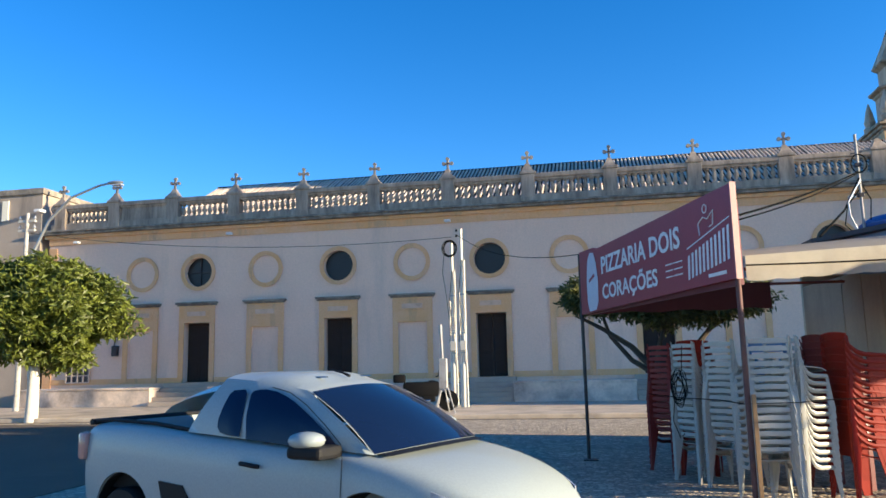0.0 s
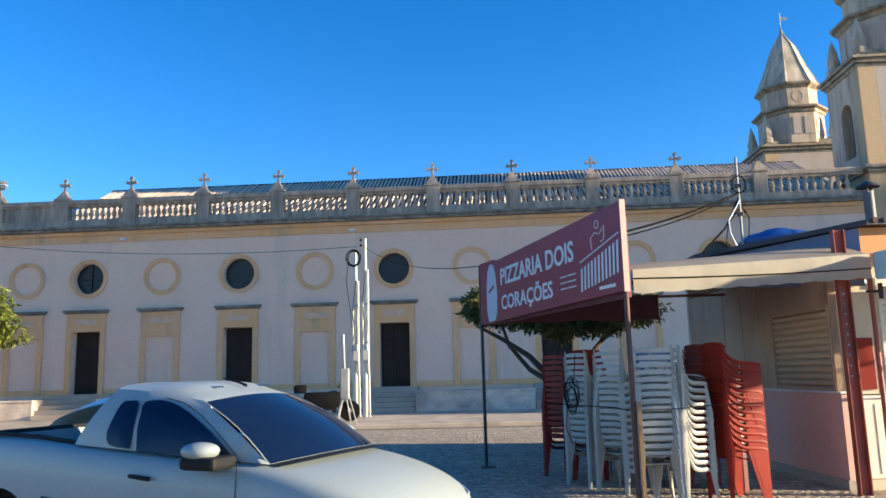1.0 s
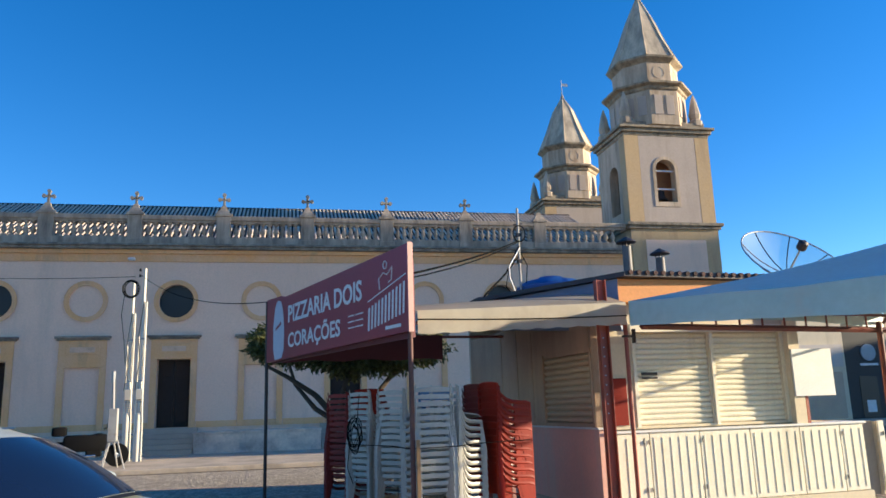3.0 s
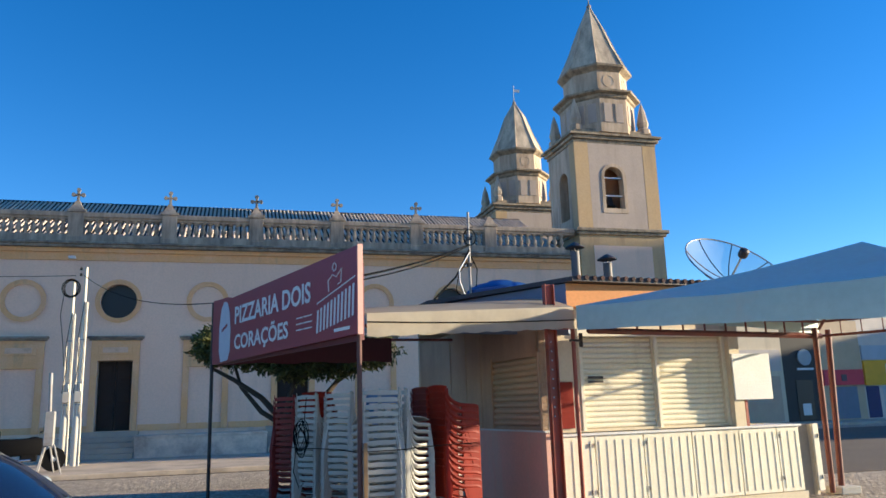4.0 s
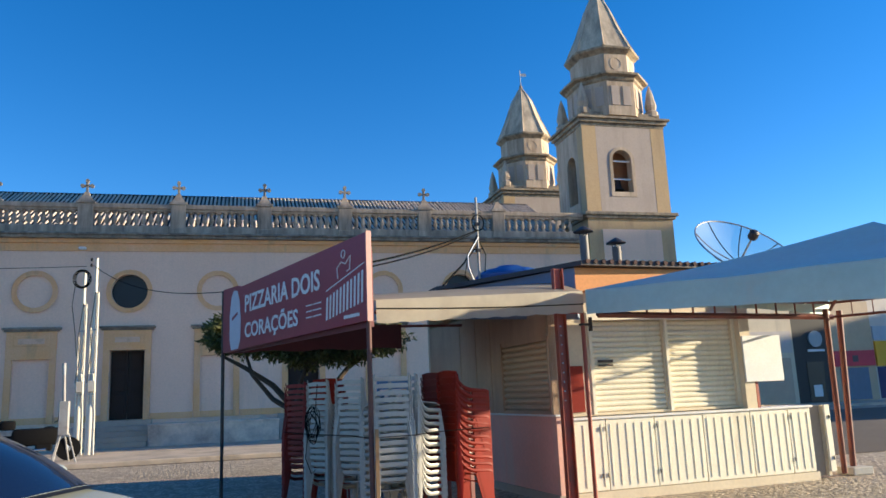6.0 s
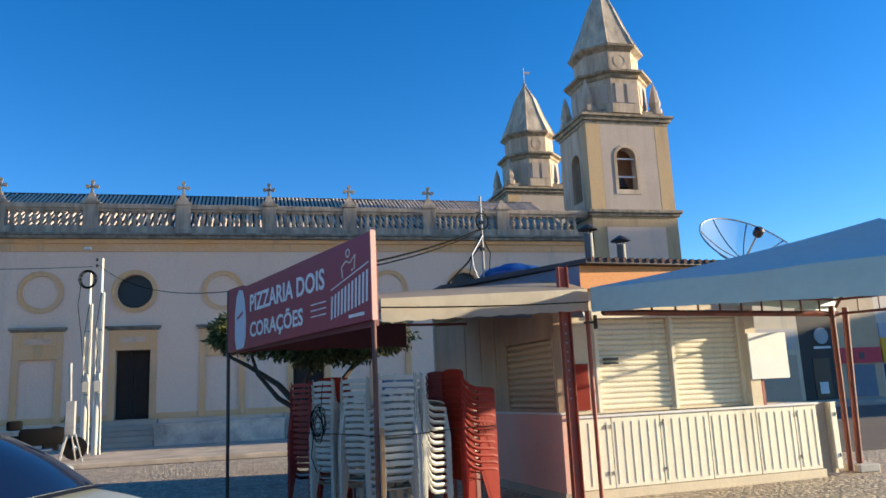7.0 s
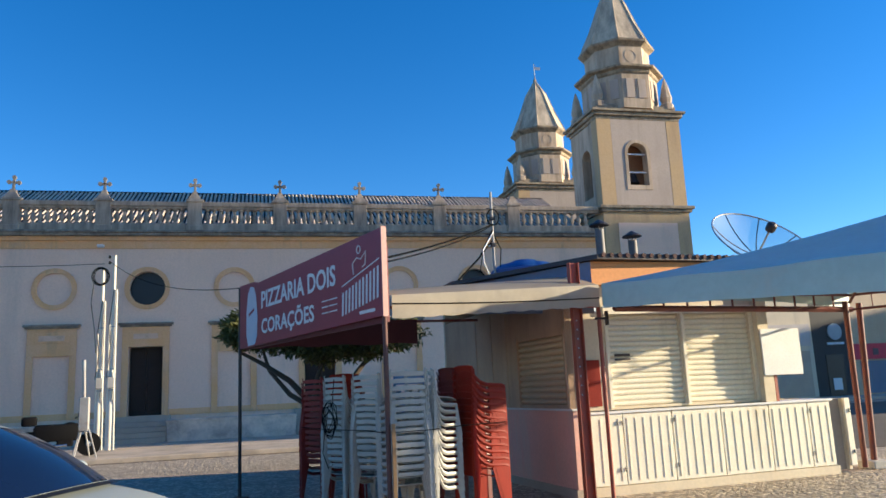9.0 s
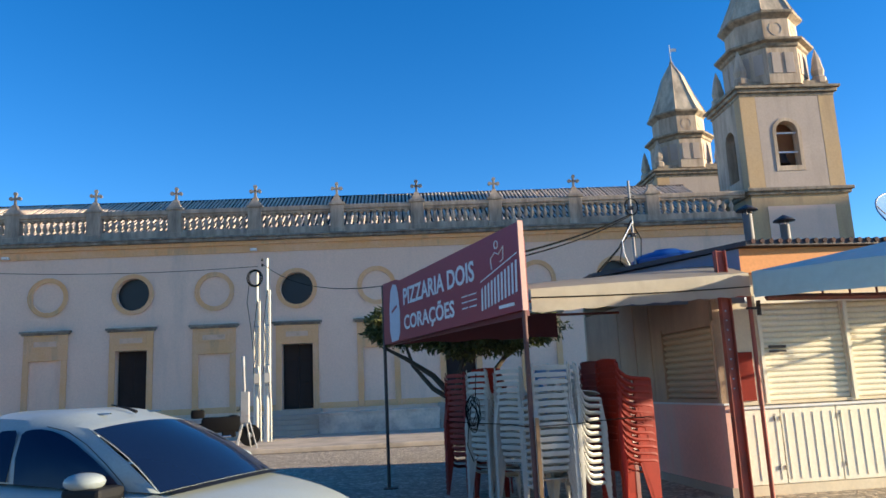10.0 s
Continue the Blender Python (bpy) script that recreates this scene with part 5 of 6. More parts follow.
def side_glass(outline, s):
    n_ = len(outline)
    cx_, cz_ = sum(p[0] for p in outline) / n_, sum(p[1] for p in outline) / n_
    bm = bmesh.new()
    rings = []
    for k in (1.0, 0.66, 0.33):
        rings.append([bm.verts.new(on_side(cx_ + (a - cx_) * k, cz_ + (b - cz_) * k, s)) for a, b in outline])
    c = bm.verts.new(on_side(cx_, cz_, s))
    for a, b in zip(rings, rings[1:]):
        for k in range(n_):
            bm.faces.new((a[k], a[(k + 1) % n_], b[(k + 1) % n_], b[k]))
    for k in range(n_):
        bm.faces.new((rings[-1][k], rings[-1][(k + 1) % n_], c))
    return thicken(bm, 0.004)


for s in (-1, 1):
    part("side_window", side_glass(door_win, s), M_CARGLASS, truck, "dark tinted door window", smooth=True)
    part("quarter_window", side_glass(quarter, s), M_CARGLASS, truck, "dark quarter window", smooth=True)
    seam = [(0.90, 0.45), (0.89, 0.72), (0.885, 0.98), (0.80, 1.07), (0.64, 1.20), (0.41, 1.345), (0.20, 1.44), (0.0, 1.48)]
    part("door_seam", tube([on_side(x, z, s, 0.004) if z > 1.05 else Vector((x, s * (0.864 if z < 0.9 else 0.835), z)) for x, z in seam], 0.003, 5), M_RUBBER, truck)
    part("door_handle", tube([(-0.10, s * 0.866, 0.905), (-0.06, s * 0.885, 0.908), (0.06, s * 0.885, 0.895), (0.10, s * 0.868, 0.89)], 0.017, 8), M_RUBBER, truck, "black door handle", smooth=True)
    mb = soften(box(0.47, 0.82, *(sorted((s * 0.80, s * 1.08))), 1.035, 1.185), 2)
    mr_ = part("mirror", mb, M_CARPAINT, truck, "white and black door mirror", smooth=True)
    part("mirror_base", box(0.52, 0.84, *(sorted((s * 0.76, s * 1.03))), 0.98, 1.072, bevel=0.03), M_RUBBER, mr_)
    part("side_vent", prism([(-1.05, s * 0.868, 0.72), (-0.76, s * 0.868, 0.70), (-0.62, s * 0.868, 0.50), (-0.98, s * 0.868, 0.50)], (0, -s * 0.02, 0)), M_RUBBER, truck, "black side step recess")
    hl = grid(lambda u, v: Vector((1.64 + 0.46 * u, s * (0.85 - 0.03 * u - 0.26 * u * u), 0.80 - 0.13 * u - (0.05 + 0.10 * u) * v)), 8, 4)
    part("headlight", thicken(hl, 0.01), M_CLEARLAMP, truck, "clear swept-back headlight", smooth=True)
    tl = box(-2.232, -2.13, *(sorted((s * 0.74, s * 0.842))), 0.84, 1.09, bevel=0.035)
    part("tail_light", tl, M_REDLAMP, truck, "faded tail light", smooth=True)
    for wx in (-1.57, 1.12):
        wheel(truck, wx, s * 0.73, 0.315)
        lin = ring_y(wx, 0.37, min(s * 0.5, s * 0.80), max(s * 0.5, s * 0.80), 0.385, 0.393, 28)
        part("wheel_liner", lin, M_RUBBER, truck)
    part("wheel_well", box(-2.0, 1.6, *(sorted((s * 0.50, s * 0.52))), 0.2, 0.62), M_RUBBER, truck)
part("antenna", tube([(0.30, 0.0, 1.555), (0.22, 0.0, 1.585), (0.05, 0.0, 1.62)], lambda t: 0.014 - 0.008 * t, 6), M_RUBBER, truck)
for y in (-0.3, 0.3):
    rb = grid(lambda u, v: Vector((0.3 - 0.75 * u, y + 0.03 * (v - 0.5), 1.548 + 0.012 * math.sin(math.pi * v) - 0.004 * u)), 6, 4)
    part("roof_rib", rb, M_CARPAINT, truck, smooth=True)
part("grille", box(2.17, 2.25, -0.42, 0.42, 0.40, 0.53, bevel=0.01), M_RUBBER, truck, "black grille")
part("bumper", box(-2.30, -2.2, -0.66, 0.66, 0.40, 0.56, bevel=0.03), M_RUBBER, truck)

hatch = thing("hatchback_car", pose(-5.35, 12.4, 0.012, 0, 0, -3), "silver hatchback parked behind the pickup", "car")
st2 = [(-2.0, 0.66, 0.86, 0.0, 0.36), (-1.92, 0.76, 0.92, 0.0, 0.30), (-1.3, 0.82, 0.94, 0.0, 0.26), (0.0, 0.83, 0.92, 0.0, 0.25), (1.0, 0.82, 0.90, 0.02, 0.26), (1.6, 0.76, 0.80, 0.05, 0.28), (1.9, 0.6, 0.66, 0.03, 0.32), (1.97, 0.5, 0.55, 0.0, 0.4)]
M_SILVER = mat("silver_car_paint", (0.66, 0.70, 0.66), (0.60, 0.64, 0.60), 0.3, metal=0.0, scale=2, fine=60, bump=0.0, coat=0.5)
hb = part("body", soften(body_loft(st2), 2), M_SILVER, hatch, smooth=True)
hc = bmesh.new()
grid(lambda u, v: Vector((-1.80 + 2.9 * u, (2 * v - 1) * (0.74 - 0.16 * math.sin(math.pi * u)), 0.90 + 0.56 * math.sin(math.pi * u) ** 0.6 * (1 - 0.25 * (2 * v - 1) ** 4))), 16, 10, hc)
part("cabin", hc, M_SILVER, hatch, smooth=True)
for s in (-1, 1):
    part("side_glass", grid(lambda u, v: Vector((-0.95 + 1.6 * u, s * (0.745 - 0.13 * v), 0.96 + 0.34 * v * (0.5 + 0.5 * math.sin(math.pi * (0.15 + 0.7 * u))))), 8, 4), M_CARGLASS, hatch)
    part("tail_light", box(-1.98, -1.9, *(sorted((s * 0.55, s * 0.74))), 0.68, 0.86, bevel=0.02), M_REDLAMP, hatch)
    for wx in (-1.25, 1.2):
        wheel(hatch, wx, s * 0.74, 0.29, 0.18)

# motorcycle by the post
moto = thing("motorcycle", pose(-5.65, 25.0, 0.15, 0, 0, 12) @ Matrix.Scale(1.12, 4), "dark parked motorcycle beside the utility posts", "motorcycle")
for wx in (-0.62, 0.62):
    tb = lathe([(0.22, -0.05), (0.29, -0.045), (0.305, 0), (0.29, 0.045), (0.22, 0.05)], 24)
    tb.transform(Matrix.Translation((wx, 0, 0.305)) @ Matrix.Rotation(radians(90), 4, 'X'))
    w = part("wheel", tb, M_BLACK, moto, smooth=True)
    part("hub", disc_y(wx, 0.305, -0.06, 0.06, 0.07, 14), M_CHROME, w)
    for j in range(6):
        a = j * math.pi / 3
        part("spoke", rod((wx, 0, 0.305), (wx + 0.22 * math.cos(a), 0, 0.305 + 0.22 * math.sin(a)), 0.008, n=5), M_CHROME, w)
part("fork", tube([(0.62, 0.07, 0.305), (0.5, 0.07, 0.65), (0.40, 0.07, 0.95)], 0.02, 8), M_CHROME, moto)
part("fork", tube([(0.62, -0.07, 0.305), (0.5, -0.07, 0.65), (0.40, -0.07, 0.95)], 0.02, 8), M_CHROME, moto)
part("handlebar", tube([(0.28, -0.36, 1.0), (0.36, -0.2, 1.03), (0.38, 0, 0.98), (0.36, 0.2, 1.03), (0.28, 0.36, 1.0)], 0.014, 8), M_BLACK, moto)
for s in (-1, 1):
    mm = part("mirror", tube([(0.34, s * 0.25, 1.02), (0.36, s * 0.30, 1.18), (0.37, s * 0.32, 1.24)], 0.008, 6), M_BLACK, moto)
    part("mirror_glass", soften(box(0.35, 0.38, s * 0.32 - 0.06, s * 0.32 + 0.06, 1.22, 1.31), 1), M_BLACK, mm)
part("tank", soften(box(-0.05, 0.36, -0.14, 0.14, 0.66, 0.92), 2), M_BLACK, moto, "dark fuel tank", smooth=True)
part("seat", soften(box(-0.72, 0.0, -0.13, 0.13, 0.70, 0.84), 2), M_BLACK, moto, smooth=True)
part("side_panel", soften(box(-0.62, 0.02, -0.13, 0.13, 0.40, 0.76), 2), M_BLACK, moto, "black side panel", smooth=True)
part("frame", tube([(0.42, 0, 0.95), (0.30, 0, 0.60), (0.05, 0, 0.30), (-0.35, 0, 0.30), (-0.62, 0, 0.305)], 0.03, 8), M_BLACK, moto, smooth=True)
part("fairing", box(-0.70, 0.40, -0.15, 0.15, 0.42, 0.86, bevel=0.09), M_BLACK, moto, "black bodywork", smooth=True)
part("top_box", box(-0.98, -0.62, -0.17, 0.17, 0.84, 1.08, bevel=0.05), M_BLACK, moto, "black luggage box", smooth=True)
part("engine", box(-0.15, 0.25, -0.12, 0.12, 0.28, 0.62, bevel=0.04), M_BLACK, moto)
part("exhaust", tube([(0.1, -0.14, 0.32), (-0.4, -0.16, 0.30), (-0.8, -0.17, 0.36)], 0.035, 10), M_CHROME, moto, smooth=True)
part("mudguard", box(-0.92, -0.45, -0.07, 0.07, 0.62, 0.70, bevel=0.02), M_BLACK, moto)
part("headlamp", lathe([(0.09, 0.0), (0.085, 0.1), (0.03, 0.13)], 14, (0.50, 0, 0.84)), M_BLACK, moto)
part("stand", rod((-0.1, 0.12, 0.3), (-0.05, 0.3, 0.0), 0.012), M_BLACK, moto)

# ---- posts, wires, lamp ----
M_PALEPOST = mat("limed_concrete", (0.80, 0.74, 0.62), (0.68, 0.62, 0.51), 0.8, scale=2, fine=25, bump=0.2, stain=(0.34, 0.29, 0.23), stain_amount=0.35, stain_scale=2, streak=True)
for x, y, top, r in ((-5.24, 27.85, 6.18, 0.045), (-4.80, 27.4, 6.6, 0.045)):
    t = thing("utility_post", pose(x, y, 0.15), "pale concrete electricity post", "post", "electricity posts")
    part("shaft", rod((0, 0, 0), (0, 0, top - 0.15), r + 0.02, r + 0.005, 12), M_PALEPOST, t, smooth=True)
    part("conduit", rod((r + 0.055, -0.05, 0), (r + 0.055, -0.05, top * 0.8), 0.03, n=8), M_PALEPOST, t, smooth=True)
    part("conduit", rod((-r - 0.055, -0.04, 0), (-r - 0.055, -0.04, top * 0.62), 0.03, n=8), M_PALEPOST, t, smooth=True)
    for z in (1.9, 2.6, 4.0):
        part("strap", box(-r - 0.06, r + 0.06, -r - 0.012, r + 0.012, z, z + 0.05), M_GALV, t)
    part("small_box", box(-r - 0.05, r + 0.08, -r - 0.14, -r, 2.0, 2.35, bevel=0.015), M_CONCRETE, t, "small grey meter box")
    part("base_sleeve", lathe([(0.11, 0), (0.11, 1.45), (0.09, 1.55), (0.07, 1.6)], 14), M_PALEPOST, t, smooth=True)
    part("conduit", tube([(0.14, -0.08, 0.0), (0.13, -0.07, 1.2), (0.10, -0.09, 2.1), (0.04, -0.08, 2.6)], 0.024, 8), M_PALEPOST, t, smooth=True)
    part("drop_cable", tube([(0.02, -0.1, top * 0.8), (-0.10, -0.14, top * 0.62), (-0.04, -0.15, top * 0.5), (-0.13, -0.12, 2.3)], 0.012, 5), M_WIRE, t)
    if top < 6.5:
        cl = bmesh.new()
        for k in range(4):
            tube([((0.20 + 0.03 * k) * math.cos(a) - 0.05, -0.15 - 0.01 * k, top - 0.4 + (0.26 + 0.02 * k) * math.sin(a)) for a in [j * 2 * math.pi / 22 for j in range(23)]], 0.012, 5, cl)
        part("coiled_cable", cl, M_WIRE, t, "coil of black cable")
        part("drop_cable", tube([(-0.25, -0.15, top - 0.5), (-0.33, -0.15, top - 1.3), (-0.20, -0.14, top - 2.2), (-0.13, -0.1, top - 3.0)], 0.012, 5), M_WIRE, t)
    else:
        for z in (top - 0.45, top - 0.25):
            part("insulator", lathe([(0.03, z), (0.045, z + 0.03), (0.03, z + 0.10)], 8, (-0.16, -0.02, 0)), M_RUBBER, t)
M_METER = mat("weathered_grey_steel", (0.40, 0.39, 0.38), (0.28, 0.27, 0.26), 0.7, scale=3, fine=30, stain=(0.14, 0.10, 0.07), stain_amount=0.35, stain_scale=5)
mp_ = thing("meter_stand", pose(-4.93, 24.2, 0.15), "weathered steel meter stand with splayed legs", "meter")
part("box", box(-0.13, 0.13, -0.1, 0.1, 0.75, 1.70, bevel=0.02), M_METER, mp_, "grey metal box")
part("mast", rod((-0.02, 0, 1.68), (-0.06, 0, 2.75), 0.045, 0.04), M_METER, mp_, smooth=True)
part("cap", rod((-0.055, 0, 2.45), (-0.06, -0.01, 2.78), 0.055), M_GALV, mp_, "dull pipe cap")
for dx, dy in ((-0.15, -0.3), (0.35, -0.3), (0.1, 0.3), (-0.25, 0.1)):
    part("leg", rod((dx * 0.4, 0, 0.8), (dx * 1.2, dy, 0), 0.022, n=6), M_METER, mp_)

lamp = thing("street_lamp", pose(-21.3, 25.0, 0.15), "slender arched grey street lamp", "street lamp")
part("pole", tube([(0.84, 0, 0), (0.30, 0, 4.5), (0.45, 0, 5.9), (1.1, 0, 7.2), (2.0, 0, 8.05), (3.2, 0, 8.45), (3.6, 0, 8.5)], lambda t: 0.075 - 0.04 * t, 10), M_GALV, lamp, smooth=True)
part("lamp_head", soften(box(3.45, 4.25, -0.16, 0.16, 8.42, 8.6), 2), M_GALV, lamp, "flat grey lamp head", smooth=True)
part("lens", box(3.75, 4.15, -0.1, 0.1, 8.40, 8.44), M_CLEARLAMP, lamp)
py = thing("utility_post", pose(-23.65, 28.0, 0.15), "concrete electricity post with crossarms", "post", "electricity posts")
part("shaft", rod((0, 0, 0), (0, 0, 8.3), 0.12, 0.08, 10), M_METER, py, smooth=True)
for z in (7.5, 7.9):
    part("crossarm", box(-0.4, 0.4, -0.05, 0.05, z, z + 0.1), M_CONCRETE, py)
    for x in (-0.35, 0.35):
        part("insulator", lathe([(0.04, z + 0.1), (0.07, z + 0.16), (0.03, z + 0.28)], 8, (x, 0, 0)), M_GALV, py)


def wire(a, b, sag, r=0.012, name="overhead_wire", label="thin black overhead wire"):
    a, b = Vector(a), Vector(b)
    pts = []
    for k in range(17):
        t = k / 16
        p = a.lerp(b, t)
        p.z -= sag * 4 * t * (1 - t)
        pts.append(p)
    return tagged(link(name, tube(pts, r, 5), M_WIRE), label, "wire", "overhead wires")


wire((-5.1, 27.3, 6.3), (-23.6, 28.0, 7.6), 0.5, 0.010)
wire((-4.9, 27.3, 6.35), (-0.25, 13.5, 3.5), 0.35, 0.008)
wire((1.5, 8.9, 3.2), (4.65, 14.6, 4.9), 0.05, 0.014)
wire((1.5, 8.9, 3.15), (4.65, 14.6, 4.88), 0.07, 0.010)
ant = thing("antenna_mast", pose(4.64, 14.6, 3.48), "thin steel antenna mast on kiosk roof", "antenna")
part("mast", rod((0, 0, 0), (0, 0, 2.1), 0.025), M_METER, ant)
for z, w in ((1.75, 0.10), (1.2, 0.16), (1.0, 0.12)):
    part("crossbar", rod((-w, 0, z), (w, 0.02, z + 0.03), 0.012, n=6), M_DARKSTEEL, ant)
part("guy_wire", tube([(0, 0, 1.3), (-0.6, -1.0, 0.55), (-1.35, -2.2, -0.05)], 0.018, 6), M_WIRE, ant)
part("pale_cable", tube([(0, -0.05, 1.25), (-0.5, -0.9, 0.7), (-0.52, -1.0, 0.45), (-0.35, -0.9, 0.1)], 0.012, 6), M_WHITEP, ant)
for z in (0.25, 0.95, 1.5):
    part("clamp", box(-0.05, 0.05, -0.05, 0.05, z, z + 0.07, bevel=0.01), M_DARKSTEEL, ant)
part("cable_coil", tube([(0.13 * math.cos(a), -0.06, 1.55 + 0.17 * math.sin(a)) for a in [k * 0.5 for k in range(26)]], 0.012, 5), M_WIRE, ant)
part("coax_loop", tube([(0, 0, 1.1), (-0.25, -0.05, 0.8), (-0.32, -0.05, 0.45), (-0.1, -0.05, 0.2), (0.12, 0, 0.5), (0.16, 0, 0.9), (0.02, 0, 1.2)], 0.010, 6), M_WIRE, ant)

tank = thing("water_tank", pose(5.35, 14.8, 3.48) @ Matrix.Diagonal((0.92, 0.92, 1.05, 1)), "blue plastic water tank on kiosk roof", "water tank")
part("body", lathe([(0.62, 0), (0.74, 0.36), (0.77, 0.40), (0.77, 0.45), (0.72, 0.48)], 24), M_BLUE, tank, smooth=True)
part("lid", lathe([(0.73, 0.48), (0.60, 0.56), (0.30, 0.62), (0.26, 0.65), (0.02, 0.66)], 24), M_BLUE, tank, "domed blue lid", smooth=True)

# ---- mesh dish ----
dish = thing("satellite_dish", pose(9.95, 13.5, 0), "large wire-mesh satellite dish with feed arm", "dish")
M_MESH = mat("dish_mesh", (0.30, 0.33, 0.37), (0.26, 0.29, 0.33), 0.5, metal=0.4, scale=3, bump=0.0)
nt_ = M_MESH.node_tree
tp = nt_.nodes.new("ShaderNodeBsdfTransparent")
mxs = nt_.nodes.new("ShaderNodeMixShader")
mxs.inputs[0].default_value = 0.30
nt_.links.new(tp.outputs[0], mxs.inputs[1])
nt_.links.new(nt_.nodes["Principled BSDF"].outputs[0], mxs.inputs[2])
nt_.links.new(mxs.outputs[0], nt_.nodes["Material Output"].inputs["Surface"])
DM = Matrix.Translation((0, 0, 4.02)) @ Matrix.Rotation(radians(6), 4, 'Y') @ Matrix.Rotation(radians(44), 4, 'X')
R_ = 1.08


def bowl(r, a):
    return DM @ Vector((r * math.cos(a), r * math.sin(a), 0.36 * (r / R_) ** 2))


def bowl_grid(u, v):
    return bowl(0.05 + (R_ - 0.05) * u, 2 * math.pi * v)


part("mesh_bowl", grid(bowl_grid, 8, 40), M_MESH, dish, "see-through wire mesh bowl", smooth=True)
part("rim", tube([bowl(R_, 2 * math.pi * k / 40) for k in range(41)], 0.016, 6), M_GALV, dish, "thin grey rim")
for k in range(8):
    part("rib", tube([bowl(R_ * j / 6, 2 * math.pi * (k + 0.5) / 8) for j in range(7)], 0.012, 5), M_DARKSTEEL, dish)
part("feed_arm", rod(bowl(0, 0), DM @ Vector((0, 0, 0.62)), 0.02), M_GALV, dish)
part("feed", lathe([(0.08, 0.60), (0.10, 0.64), (0.10, 0.76), (0.05, 0.80)], 12), M_DARKSTEEL, dish, "dark feed horn").matrix_basis = DM
part("pole", rod((0, 0.3, 0), (0, 0.25, 3.9), 0.05), M_GALV, dish)
part("mount", rod((0, 0.25, 3.85), bowl(0, 0), 0.06), M_DARKSTEEL, dish)


# ---- trees ----
def leaf_cloud(centre, radii, n, size, material, gap=0.35, seed=1, flat_top=False):
    """Many small folded leaves scattered through an uneven crown."""
    rnd = random.Random(seed)
    verts, faces = [], []
    c = Vector(centre)
    k = 0
    while k < n:
        d = Vector((rnd.gauss(0, 1), rnd.gauss(0, 1), rnd.gauss(0, 1))).normalized()
        r = rnd.random() ** 0.28
        lump = 0.84 + 0.30 * noise.noise(d * 2.3 + Vector((seed * 3.1, 0, 0))) + 0.16 * noise.noise(d * 5.5)
        p = Vector((d.x * radii[0], d.y * radii[1], d.z * radii[2])) * r * lump
        if noise.noise((p + c) * 1.7 + Vector((seed, 2, 3))) < -gap:
            continue
        p += c
        ax = Vector((rnd.gauss(0, 1), rnd.gauss(0, 1), rnd.gauss(-0.3, 0.7))).normalized()
        sd_ = ax.cross(Vector((rnd.gauss(0, 1), rnd.gauss(0, 1), rnd.gauss(0, 1)))).normalized()
        L_, W_ = size * rnd.uniform(0.7, 1.4), size * rnd.uniform(0.13, 0.22)
        i = len(verts)
        up_ = ax.cross(sd_) * W_ * 0.35
        verts += [p, p + ax * L_ * 0.5 + sd_ * W_ + up_, p + ax * L_, p + ax * L_ * 0.5 - sd_ * W_ + up_]
        faces += [(i, i + 1, i + 2), (i, i + 2, i + 3)]
        k += 1
    me = bpy.data.meshes.new("crown")
    me.from_pydata(verts, [], faces)
    me.materials.append(material)
    return me


def tree(x, y, trunk, limbs, crowns, bark, label, z0=0.0):
    t = thing("tree", pose(x, y, z0), label, "tree")
    tr_ = part("trunk", tube(trunk[0], trunk[1], 10), bark, t, smooth=True)
    for l, r in limbs:
        part("limb", tube(l, r, 7), M_BARK, tr_, smooth=True)
    for me in crowns:
        ob = new("crown", me)
        ob.parent = t
    return t


tree(-19.15, 23.4, ([(0, 0, 0), (0.015, 0, 0.5), (0.02, 0, 1.0), (0.01, 0.01, 1.5), (0.02, 0, 2.1)], lambda t: 0.22 - 0.05 * t),
     [([(0, 0, 1.9), (0.5, -0.2, 2.6), (1.3, -0.3, 3.4), (1.9, -0.3, 4.0)], lambda t: 0.11 - 0.07 * t),
      ([(0, 0, 1.9), (-0.6, 0.2, 2.7), (-1.3, 0.1, 3.6)], lambda t: 0.11 - 0.07 * t),
      ([(0, 0, 1.9), (0.1, 0.4, 3.0), (0.2, 0.5, 4.4)], lambda t: 0.10 - 0.06 * t),
      ([(0, 0, 1.9), (0.2, -0.7, 2.8), (0.1, -1.3, 3.6)], lambda t: 0.10 - 0.06 * t)],
     [leaf_cloud((0.35, 0, 3.75), (3.15, 2.7, 2.15), 30000, 0.26, M_LEAF, 0.24, 3), leaf_cloud((-2.2, 0.2, 4.1), (2.2, 2.0, 2.0), 11000, 0.26, M_LEAF, 0.24, 5)],
     M_LIME, "rounded street tree with bright foliage and whitewashed trunk", 0.0)
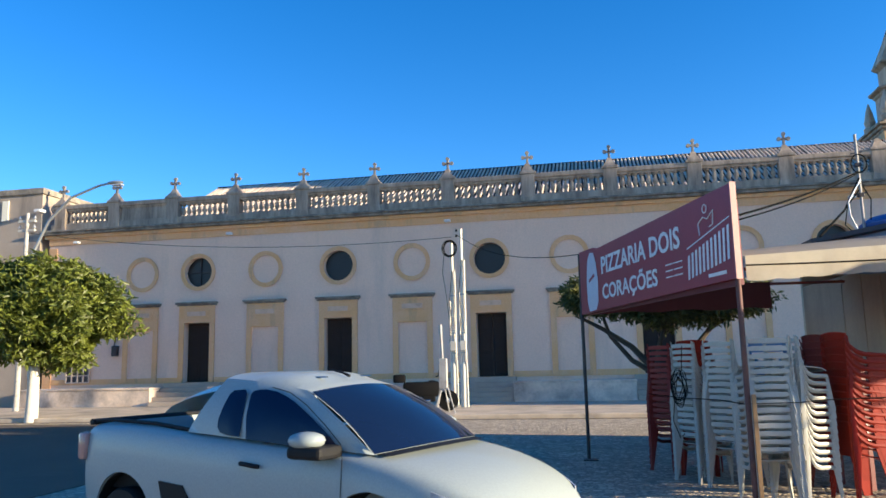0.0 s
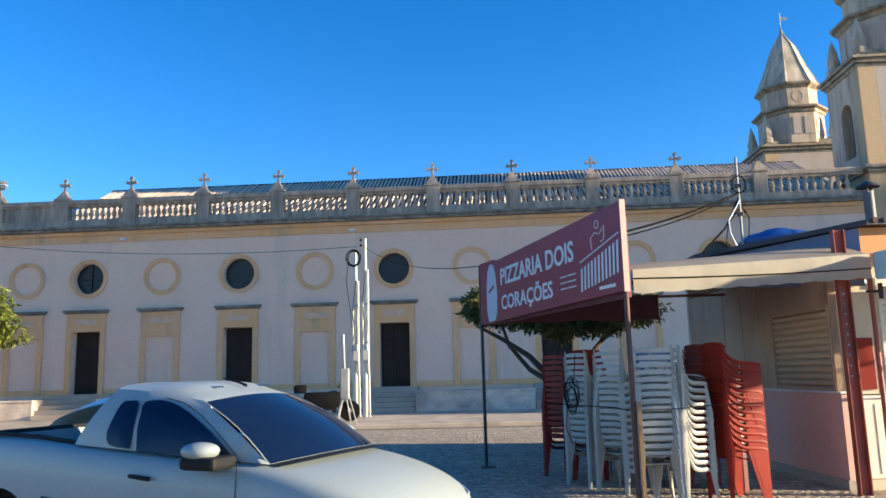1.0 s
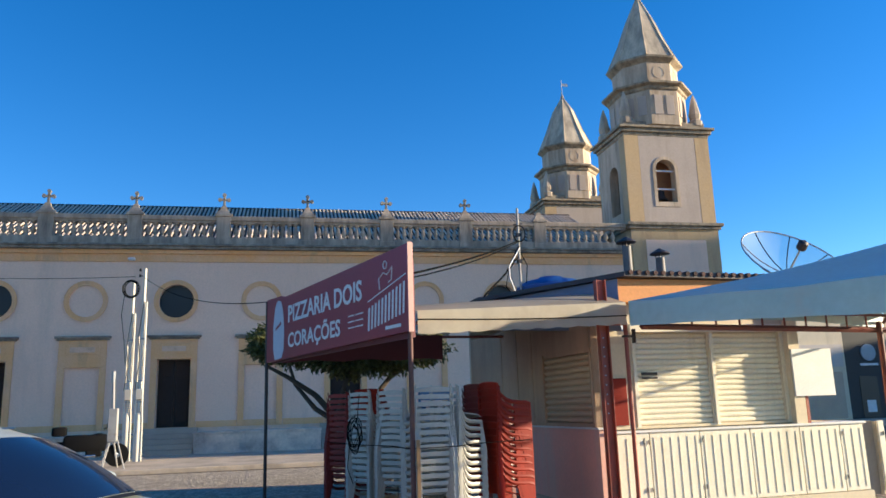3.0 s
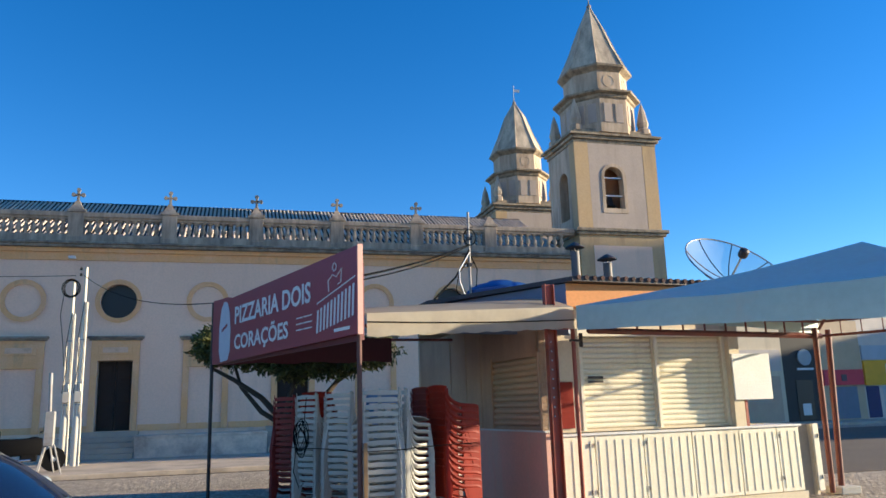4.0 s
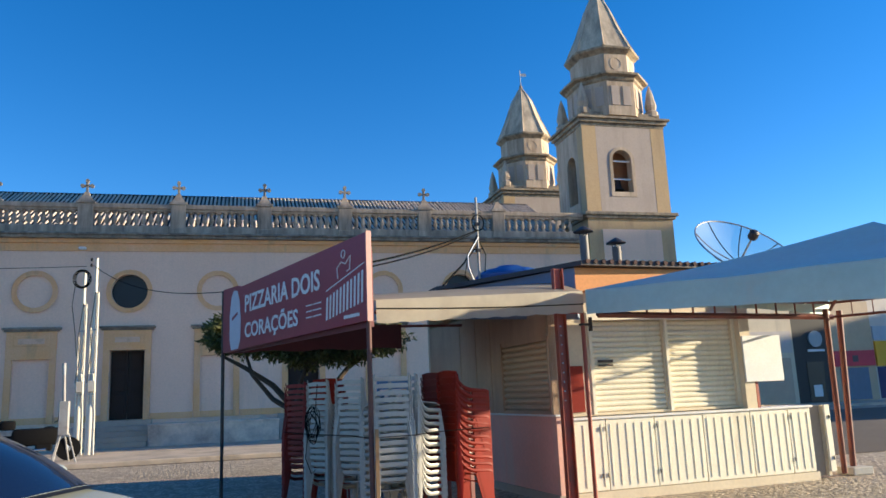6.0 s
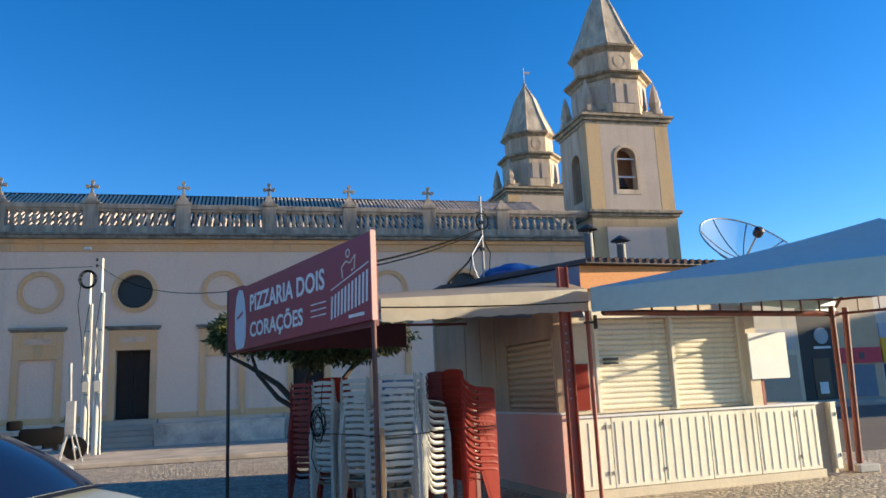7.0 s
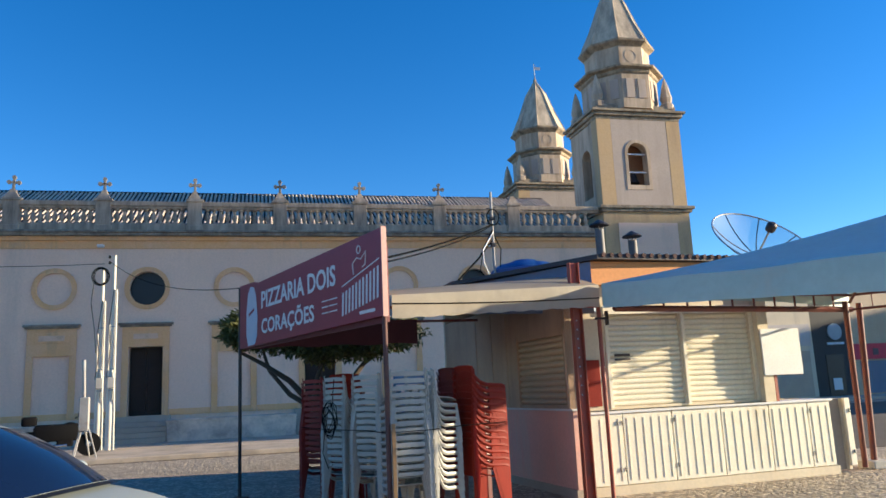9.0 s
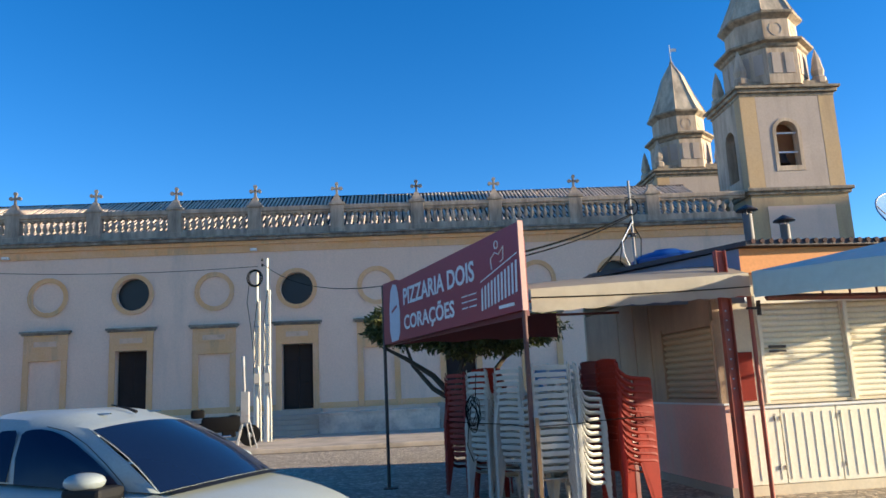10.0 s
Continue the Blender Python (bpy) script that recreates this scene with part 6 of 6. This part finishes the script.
tree(1.55, 17.6, ([(0, 0, 0), (-0.05, 0, 0.7), (-0.2, 0, 1.2), (-0.45, 0, 1.45)], lambda t: 0.13 - 0.05 * t),
     [([(-0.45, 0, 1.45), (-0.9, -0.05, 1.95), (-1.5, -0.1, 2.35), (-1.95, -0.1, 2.6)], lambda t: 0.08 - 0.045 * t),
      ([(-0.2, 0, 1.2), (-0.9, 0.1, 1.65), (-1.35, 0.1, 2.2), (-1.5, 0.1, 2.7)], lambda t: 0.07 - 0.04 * t),
      ([(-0.1, 0, 1.0), (0.3, 0.1, 1.7), (0.8, 0.2, 2.3), (1.4, 0.2, 2.7)], lambda t: 0.09 - 0.05 * t),
      ([(-0.4, 0, 1.4), (-0.3, 0, 2.0), (0.0, 0, 2.8)], lambda t: 0.07 - 0.04 * t)],
     [leaf_cloud((0.2, 0, 2.95), (2.15, 1.6, 0.68), 15000, 0.14, M_LEAF2, 0.22, 8), leaf_cloud((-1.75, -0.1, 3.1), (0.75, 0.9, 0.52), 3600, 0.14, M_LEAF2, 0.22, 9)],
     M_BARK, "low spreading tree with dark clipped crown")

# ---- shops across the far street ----
def shop(x0, x1, top, wall_m, label):
    t = thing("shop", pose((x0 + x1) / 2, 40, 0.14), label, "shop")
    return t, (lambda nm, a, b, z0, z1, m, out=0.02, lab="": part(nm, box(a, b, 40 - out, 40.2, z0, z1), m, t, lab, world_space=True)), part("wall", box(x0, x1, 40, 48, 0.1, top), wall_m, t, world_space=True)


def paint(nm, c):
    return mat(nm, c, None, 0.6, scale=1.5, fine=20, bump=0.05)


t, q, _ = shop(22.0, 32.6, 6.4, M_CREAMW, "beige shuttered shop front")
q("shutter", 29.0, 32.3, 0.2, 2.9, paint("beige_shutter", (0.56, 0.42, 0.30)), 0.03, "beige roller shutter")
q("sign_panel", 28.0, 32.4, 3.2, 4.5, paint("grey_sign", (0.62, 0.54, 0.48)), 0.1)
t, q, _ = shop(32.6, 35.3, 6.5, paint("black_front", (0.035, 0.03, 0.028)), "black shop front with round emblem")
q("door", 33.4, 34.6, 0.2, 2.6, M_GLASSD, 0.03, "dark glass door")
q("poster", 33.7, 34.3, 0.5, 1.2, M_WHITEP, 0.05)
part("emblem", disc_y(34.2, 4.0, 39.90, 39.99, 0.5, 24), paint("grey_emblem", (0.40, 0.44, 0.46)), t, "pale round emblem", world_space=True)
q("lettering_bar", 33.6, 34.8, 3.22, 3.36, M_WHITEP, 0.06)
t, q, _ = shop(35.3, 38.5, 6.3, paint("tan_front", (0.62, 0.44, 0.28)), "tan shop with pink sign and blue shutter")
q("shutter", 35.8, 37.9, 0.2, 2.15, paint("blue_shutter", (0.16, 0.20, 0.27)), 0.03, "grey-blue roller shutter")
q("sign_panel", 35.4, 38.4, 2.25, 3.2, paint("pink_sign", (0.74, 0.05, 0.08)), 0.15, "pink sign panel")
q("emblem", 36.7, 37.1, 2.5, 2.9, paint("dark_emblem", (0.15, 0.08, 0.08)), 0.18)
t, q, _ = shop(38.5, 52.0, 6.5, paint("white_front", (0.70, 0.60, 0.52)), "white shop with orange sign and blue doors")
q("sign_panel", 38.55, 45.0, 2.2, 3.75, paint("orange_sign", (0.85, 0.42, 0.02)), 0.15, "orange sign panel")
q("upper_panel", 38.55, 45.0, 3.8, 4.7, paint("pale_sign", (0.45, 0.50, 0.56)), 0.1)
q("door", 38.6, 39.6, 0.2, 2.15, paint("blue_door", (0.03, 0.03, 0.12)), 0.03, "dark blue door")
q("shutter", 39.9, 43.0, 0.2, 2.15, paint("white_shutter", (0.50, 0.52, 0.54)), 0.03)
q("emblem", 40.2, 41.6, 2.5, 3.5, M_WHITEP, 0.18)
